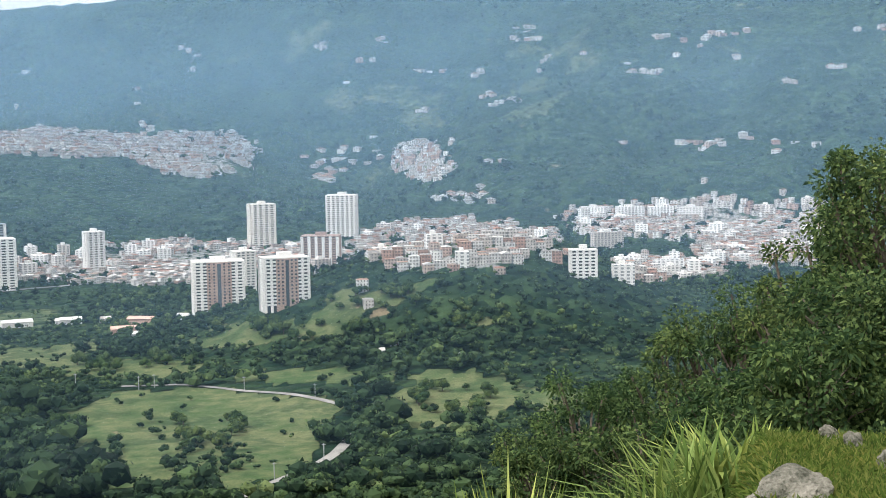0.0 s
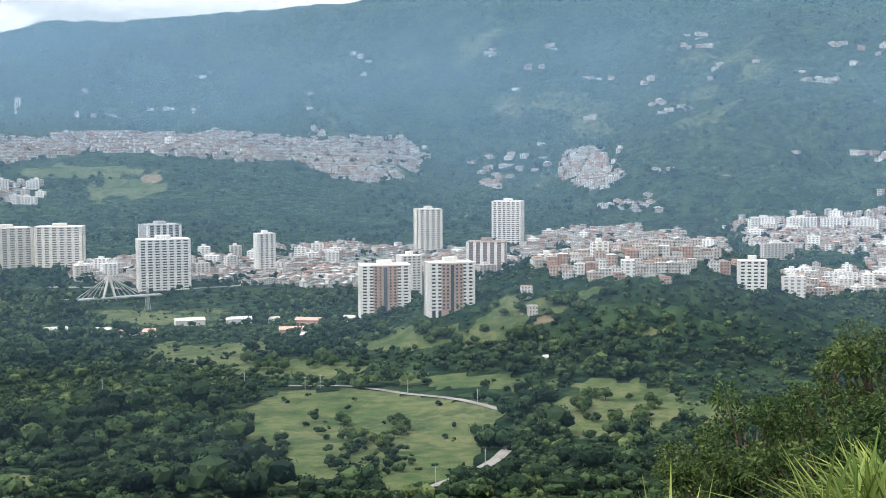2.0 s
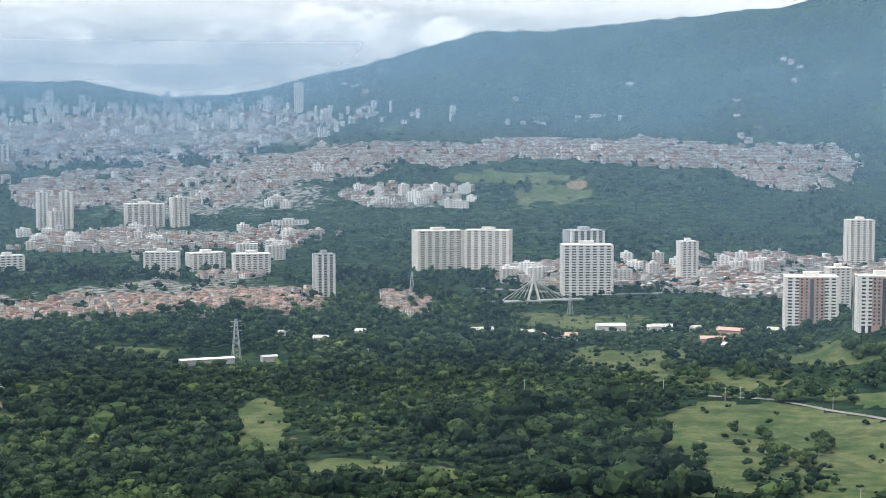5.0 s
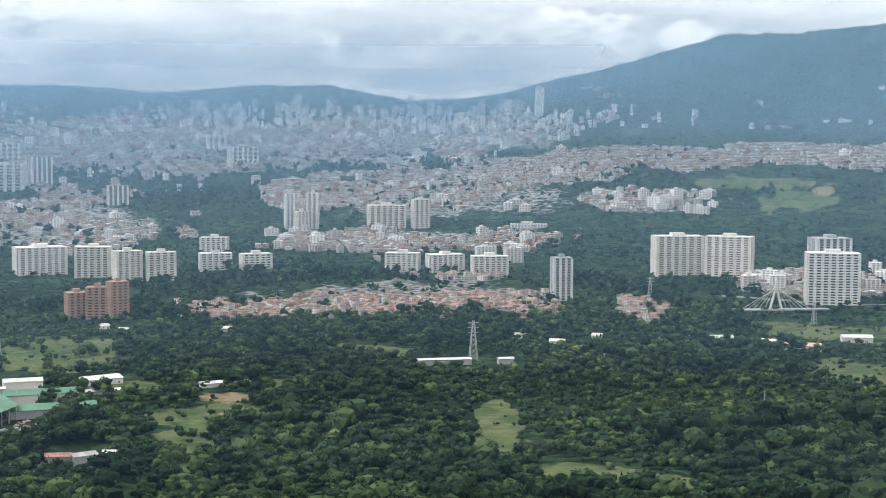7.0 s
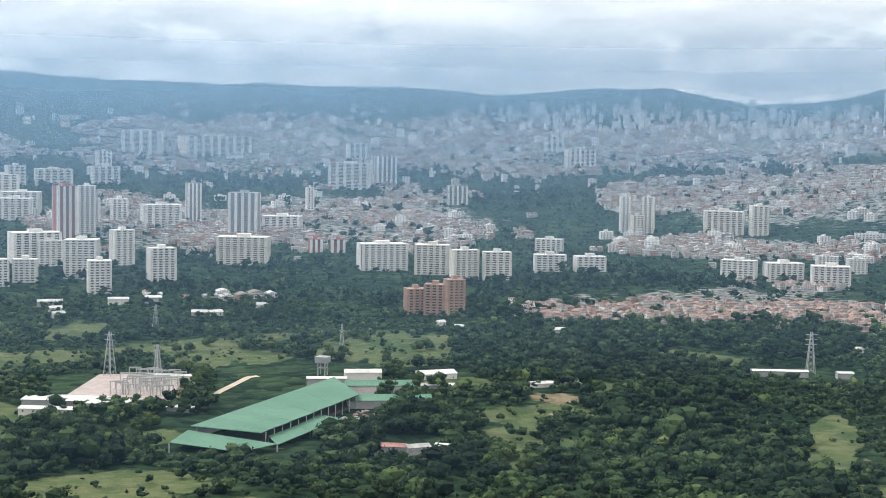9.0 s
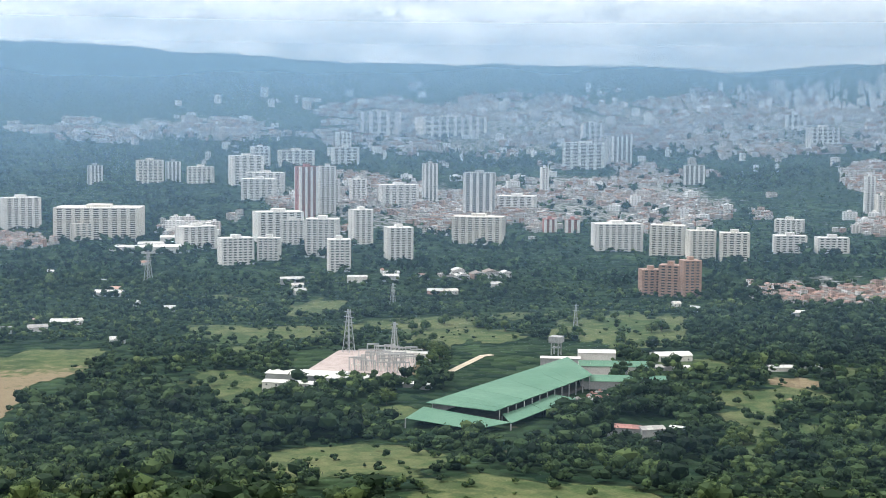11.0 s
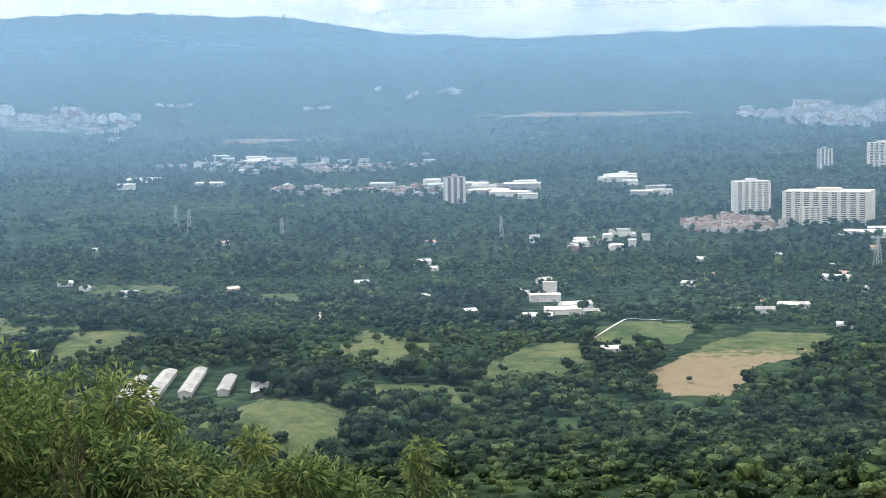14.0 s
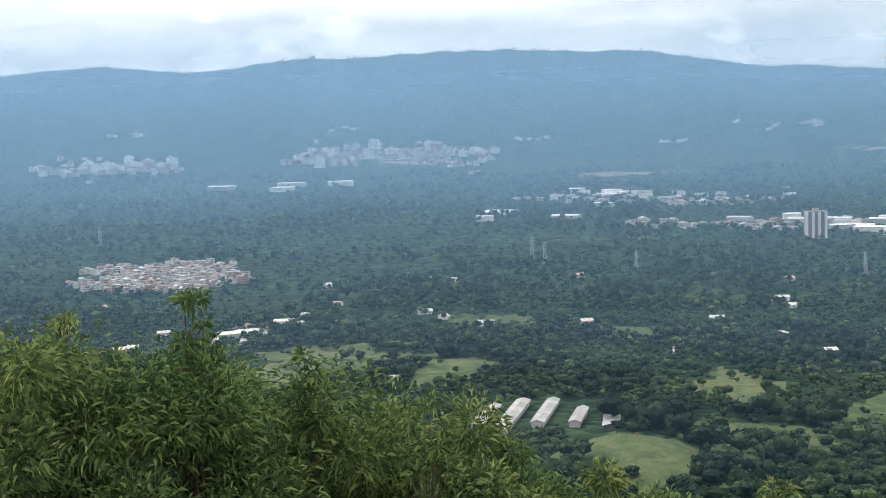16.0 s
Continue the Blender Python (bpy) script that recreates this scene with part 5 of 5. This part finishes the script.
for az, el, n, spread in ((88.0, -2.2, 9, 1.6), (91.5, -2.0, 6, 1.2), (83.5, -3.2, 7, 1.2), (80.5, -3.5, 6, 1.0), (77.0, -2.9, 6, 1.0), (75.5, -3.5, 4, 0.7), (96.0, -2.8, 4, 1.2), (104.0, -1.5, 4, 2.0), (66.5, -4.9, 5, 0.6), (58.5, -6.5, 4, 1.6), (76.5, -5.4, 8, 1.4)):
    for i in range(n):
        plant(az + float(r.normal()) * spread, el + float(r.normal()) * 0.14, float(r.uniform(25, 70)) * (0.4 if el < -5 else 1.0))
for i in range(32):
    villa(float(r.uniform(66, 112)), float(r.uniform(-7.9, -5.2)), float(r.uniform(9, 18)), float(r.uniform(6, 9)), 3.5, (ROOFS, TIN, SALMON)[i % 3], WHITE, "small white country house among trees", float(r.uniform(-40, 40)))
for i in range(10):
    villa(float(r.uniform(14, 48)), float(r.uniform(-8.6, -7.2)), float(r.uniform(8, 16)), 7.0, 3.5, (ROOFS, TIN)[i % 2], WHITE, "small white country house among trees", float(r.uniform(-40, 40)))

# ---- foreground ----


def leaf_cloud(r, points, normals, length, width, droop=0.3):
    """Leaves as bent lozenges at the points, pointing along the normals."""
    n = len(points)
    t = np.cross(normals, r.normal(size=(n, 3)))
    t /= np.linalg.norm(t, axis=1)[:, None] + 1e-9
    k = (length * r.uniform(0.6, 1.3, n))[:, None]
    down = np.array([0, 0, -1.0])
    mid = points + normals * k * 0.45
    tip = points + normals * k + down * k * droop
    side = t * k * width / length * 0.5
    v = np.stack([points, mid - side, tip, mid + side], 1).reshape(-1, 3)
    i = np.arange(n)[:, None] * 4
    return v, np.concatenate([i + [0, 1, 2], i + [0, 2, 3]], 0)


def stick(points, r0, r1, sides=5):
    """A tapered stem through the points."""
    pts = np.asarray(points, float)
    vs = []
    for i, p in enumerate(pts):
        ax = pts[min(i + 1, len(pts) - 1)] - pts[max(i - 1, 0)]
        ax /= np.linalg.norm(ax) + 1e-9
        u = np.cross(ax, (0.3, 0.9, 0.2))
        u /= np.linalg.norm(u) + 1e-9
        w = np.cross(ax, u)
        rad = r0 + (r1 - r0) * i / (len(pts) - 1)
        vs += [p + (u * math.cos(a) + w * math.sin(a)) * rad for a in np.arange(sides) * 2 * math.pi / sides]
    f = [(i * sides + j, i * sides + (j + 1) % sides, (i + 1) * sides + (j + 1) % sides, (i + 1) * sides + j) for i in range(len(pts) - 1) for j in range(sides)]
    return np.array(vs), np.array(f)


def join(pieces):
    vs, fs, base = [], [], 0
    for v, f in pieces:
        vs.append(v)
        fs.append(np.asarray(f) + base)
        base += len(v)
    return np.concatenate(vs), np.concatenate(fs)


def shrub_tree(name, seed, at, tall, wide, leaves, length, width, mat, label, category, clumps=64, thick=0.022):
    """A leafy tree: trunk, limbs and a crown of leaf clumps with gaps."""
    r = np.random.default_rng(seed)
    thing = new(name)
    thing.matrix_basis = at
    tagged(thing, label, category)
    stems, pts, nor = [], [], []
    stems.append(stick([(0, 0, -0.5), (0.04 * tall, 0.02 * tall, tall * 0.35), (0, 0.03 * tall, tall * 0.8)], tall * thick, tall * thick * 0.27))
    for i in range(clumps):
        h = r.uniform(0.12, 1.0)
        a, q = r.uniform(0, 2 * math.pi), wide * math.sqrt(r.uniform(0.05, 1)) * (1.0 - 0.55 * max(0, h - 0.45) / 0.55)
        c = np.array([math.cos(a) * q, math.sin(a) * q, h * tall])
        s = wide * r.uniform(0.13, 0.26)
        stems.append(stick([(0, 0, h * tall * 0.55), c * (0.5, 0.5, 0.85), c], tall * thick * 0.36, tall * thick * 0.14, 4))
        m = leaves // clumps
        nn_ = r.normal(size=(m, 3))
        nn_ /= np.linalg.norm(nn_, axis=1)[:, None]
        pts.append(c + nn_ * s * r.uniform(0.35, 1.0, (m, 1)) * (1, 1, 0.8))
        d = nn_ * 0.8 + r.normal(size=(m, 3)) * 0.5 + (0, 0, 0.25)
        nor.append(d / np.linalg.norm(d, axis=1)[:, None])
    v, f = join(stems)
    part("trunk", mesh_of("trunk", v, f, [BARK]), thing)
    v, f = leaf_cloud(r, np.concatenate(pts), np.concatenate(nor), length, width)
    part("crown", mesh_of("crown", v, f, [mat]), thing)
    return thing


def spot(az, d, sink=0.0):
    x, y = plan(az, d)
    return pose(float(x), float(y), float(height(az, d)) - sink, 0, 0, az * 37)


def tree_to(az, d, top_el, wide, seed, mat=None, leaves=5200, name="broadleaf_tree", label="dark green broadleaf tree on the hillside edge", length=0.34, width=0.16):
    tall = d * math.tan(radians(top_el)) - float(height(az, d))
    return shrub_tree(name, seed, spot(az, d), tall, wide, leaves, length, width, mat or BROAD, label, "tree" if mat is None else "bush", thick=0.022 if mat is None else 0.006)


for i, (az, d, el, wide) in enumerate([(-17.8, 27, -1.0, 2.4), (-16.5, 28, -1.5, 1.6), (-15.2, 30, -4.2, 2.0), (-13.9, 31, -5.2, 2.0), (-12.4, 33, -6.5, 2.1), (-10.8, 34, -7.5, 2.1), (-9.0, 36, -8.6, 2.0), (-7.4, 38, -10.2, 1.8), (-5.6, 36, -9.7, 2.0), (-3.4, 42, -11.6, 1.7), (-6.0, 30, -12.2, 1.9), (-8.2, 27, -11.6, 2.0), (-3.9, 30, -13.2, 1.6), (-11.4, 26, -10.2, 1.8), (-13.2, 24, -8.9, 1.9), (-16.0, 23, -6.4, 2.0), (-17.9, 22, -6.0, 2.0), (-14.6, 21, -8.4, 1.6)]):
    tree_to(az, d, el, wide, 100 + i, None, 12000, length=0.115, width=0.06)


def blades(name, seed, at, count, tall, spread, wide, mat, label, category):
    """A tuft of long arching blades."""
    r = np.random.default_rng(seed)
    vs, fs = [], []
    for i in range(count):
        a, lean = r.uniform(0, 2 * math.pi), r.uniform(0.25, 1.0)
        q = r.uniform(0, spread * 0.35)
        o = np.array([math.cos(a * 3) * q, math.sin(a * 3) * q, 0])
        d = np.array([math.cos(a), math.sin(a), 0])
        k, s = tall * r.uniform(0.75, 1.3), np.array([-math.sin(a), math.cos(a), 0]) * wide * r.uniform(0.6, 1.2)
        mids = [o + d * spread * lean * u**2 + (0, 0, k * (u - 0.45 * lean * u**3)) for u in (0, 0.4, 0.75, 1.0)]
        b = len(vs)
        for p, half in zip(mids, (0.5, 0.5, 0.32, 0.02)):
            vs += [p - s * half, p + s * half]
        fs += [(b, b + 1, b + 3, b + 2), (b + 2, b + 3, b + 5, b + 4), (b + 4, b + 5, b + 7, b + 6)]
    ob = new(name, mesh_of(name, vs, np.array(fs), [mat]))
    ob.matrix_basis = at
    return tagged(ob, label, category)


for i, (az, d, top, n, wide) in enumerate([(-2.7, 17, -12.9, 90, 1.5), (-4.6, 16, -14.0, 80, 1.3), (-7.6, 15, -12.7, 100, 1.6), (-8.9, 16.5, -13.2, 90, 1.3), (-10.2, 17, -10.9, 130, 2.0), (-11.6, 18, -11.4, 110, 1.7), (-6.3, 15, -14.2, 60, 1.2), (-1.6, 16.5, -14.1, 60, 1.2)]):
    k = d * math.tan(radians(top)) - float(height(az, d))
    blades("cane_grass", 200 + i, spot(az, d), n * 3, k * 0.86, wide * 0.95, 0.085, CANE, "bright green clump of tall arching cane grass", "grass clump")

# narrow-leaved bushes below the viewpoint
for i, (az, d, el, wide) in enumerate([(117.5, 13, -5.8, 2.4), (113.5, 13.5, -6.6, 2.2), (110.5, 14, -7.2, 2.2), (107.6, 15, -7.6, 1.9), (104.6, 15, -8.3, 1.9), (101.6, 15.5, -8.9, 1.8), (98.6, 16, -9.6, 1.7), (95.8, 15.5, -11.3, 1.5), (93.4, 15, -11.8, 1.4), (90.6, 15.5, -12.9, 1.3), (88.0, 15.5, -13.6, 1.2)]):
    tree_to(az, d, el - 1.2, wide, 300 + i, WILLOWY, 19000, "narrow_leaved_bush", "dense yellow-green bush with narrow bamboo-like leaves", 0.125, 0.03)
for i, (az, d, el) in enumerate([(107.6, 14, -5.1), (112.3, 14, -5.9), (98.5, 14.5, -9.3), (84.4, 14, -12.9), (103.0, 14.5, -7.9)]):
    tree_to(az, d, el - 0.3, 0.42, 330 + i, WILLOWY, 2600, "bush_shoot", "slim upright leafy shoot of a narrow-leaved bush", 0.12, 0.028)

# rocks and turf
for i, (az, d, w, h) in enumerate([(-13.5, 10.5, 0.66, 0.17), (-16.0, 14.2, 0.22, 0.14), (-15.1, 15.0, 0.2, 0.16), (-17.2, 13.0, 0.2, 0.14)]):
    bm = bmesh.new()
    bmesh.ops.create_icosphere(bm, subdivisions=4, radius=1)
    for v in bm.verts:
        p = v.co.copy()
        k = 1 + 0.30 * noise.noise(p * 1.3 + Vector((i * 7, 0, 0))) + 0.16 * noise.noise(p * 3.5) + 0.07 * noise.noise(p * 9) + 0.03 * noise.noise(p * 22)
        v.co = Vector((p.x * w * 0.5, p.y * w * 0.4, p.z * h)) * k
    me = bpy.data.meshes.new("boulder")
    bm.to_mesh(me)
    bm.free()
    me.materials.append(STONE)
    ob = new("boulder", me)
    ob.matrix_basis = spot(az, d, -0.02) @ pose(0, 0, 0, 0, 14, 0)
    tagged(ob, "weathered grey boulder with lichen half sunk in grass", "rock")

r = np.random.default_rng(77)
n = 46000
az, d = r.uniform(-24, -6.0, n), np.sqrt(r.uniform(6.5**2, 17.5**2, n))
x, y = plan(az, d)
z = height(az, d)
bare = wave(x, y, 1.6, 41, 3) < -0.7
x, y, z = x[~bare], y[~bare], z[~bare]
p = np.stack([x, y, z - 0.01], -1)
q = r.normal(size=p.shape) * 0.5 + (0, 0, 1)
v, f = leaf_cloud(r, p, q / np.linalg.norm(q, axis=1)[:, None], 0.15, 0.013, 0.3)
tagged(new("turf", mesh_of("turf", v, f, [TURF])), "short green grass on the slope beside the rocks", "grass", kind="stuff")
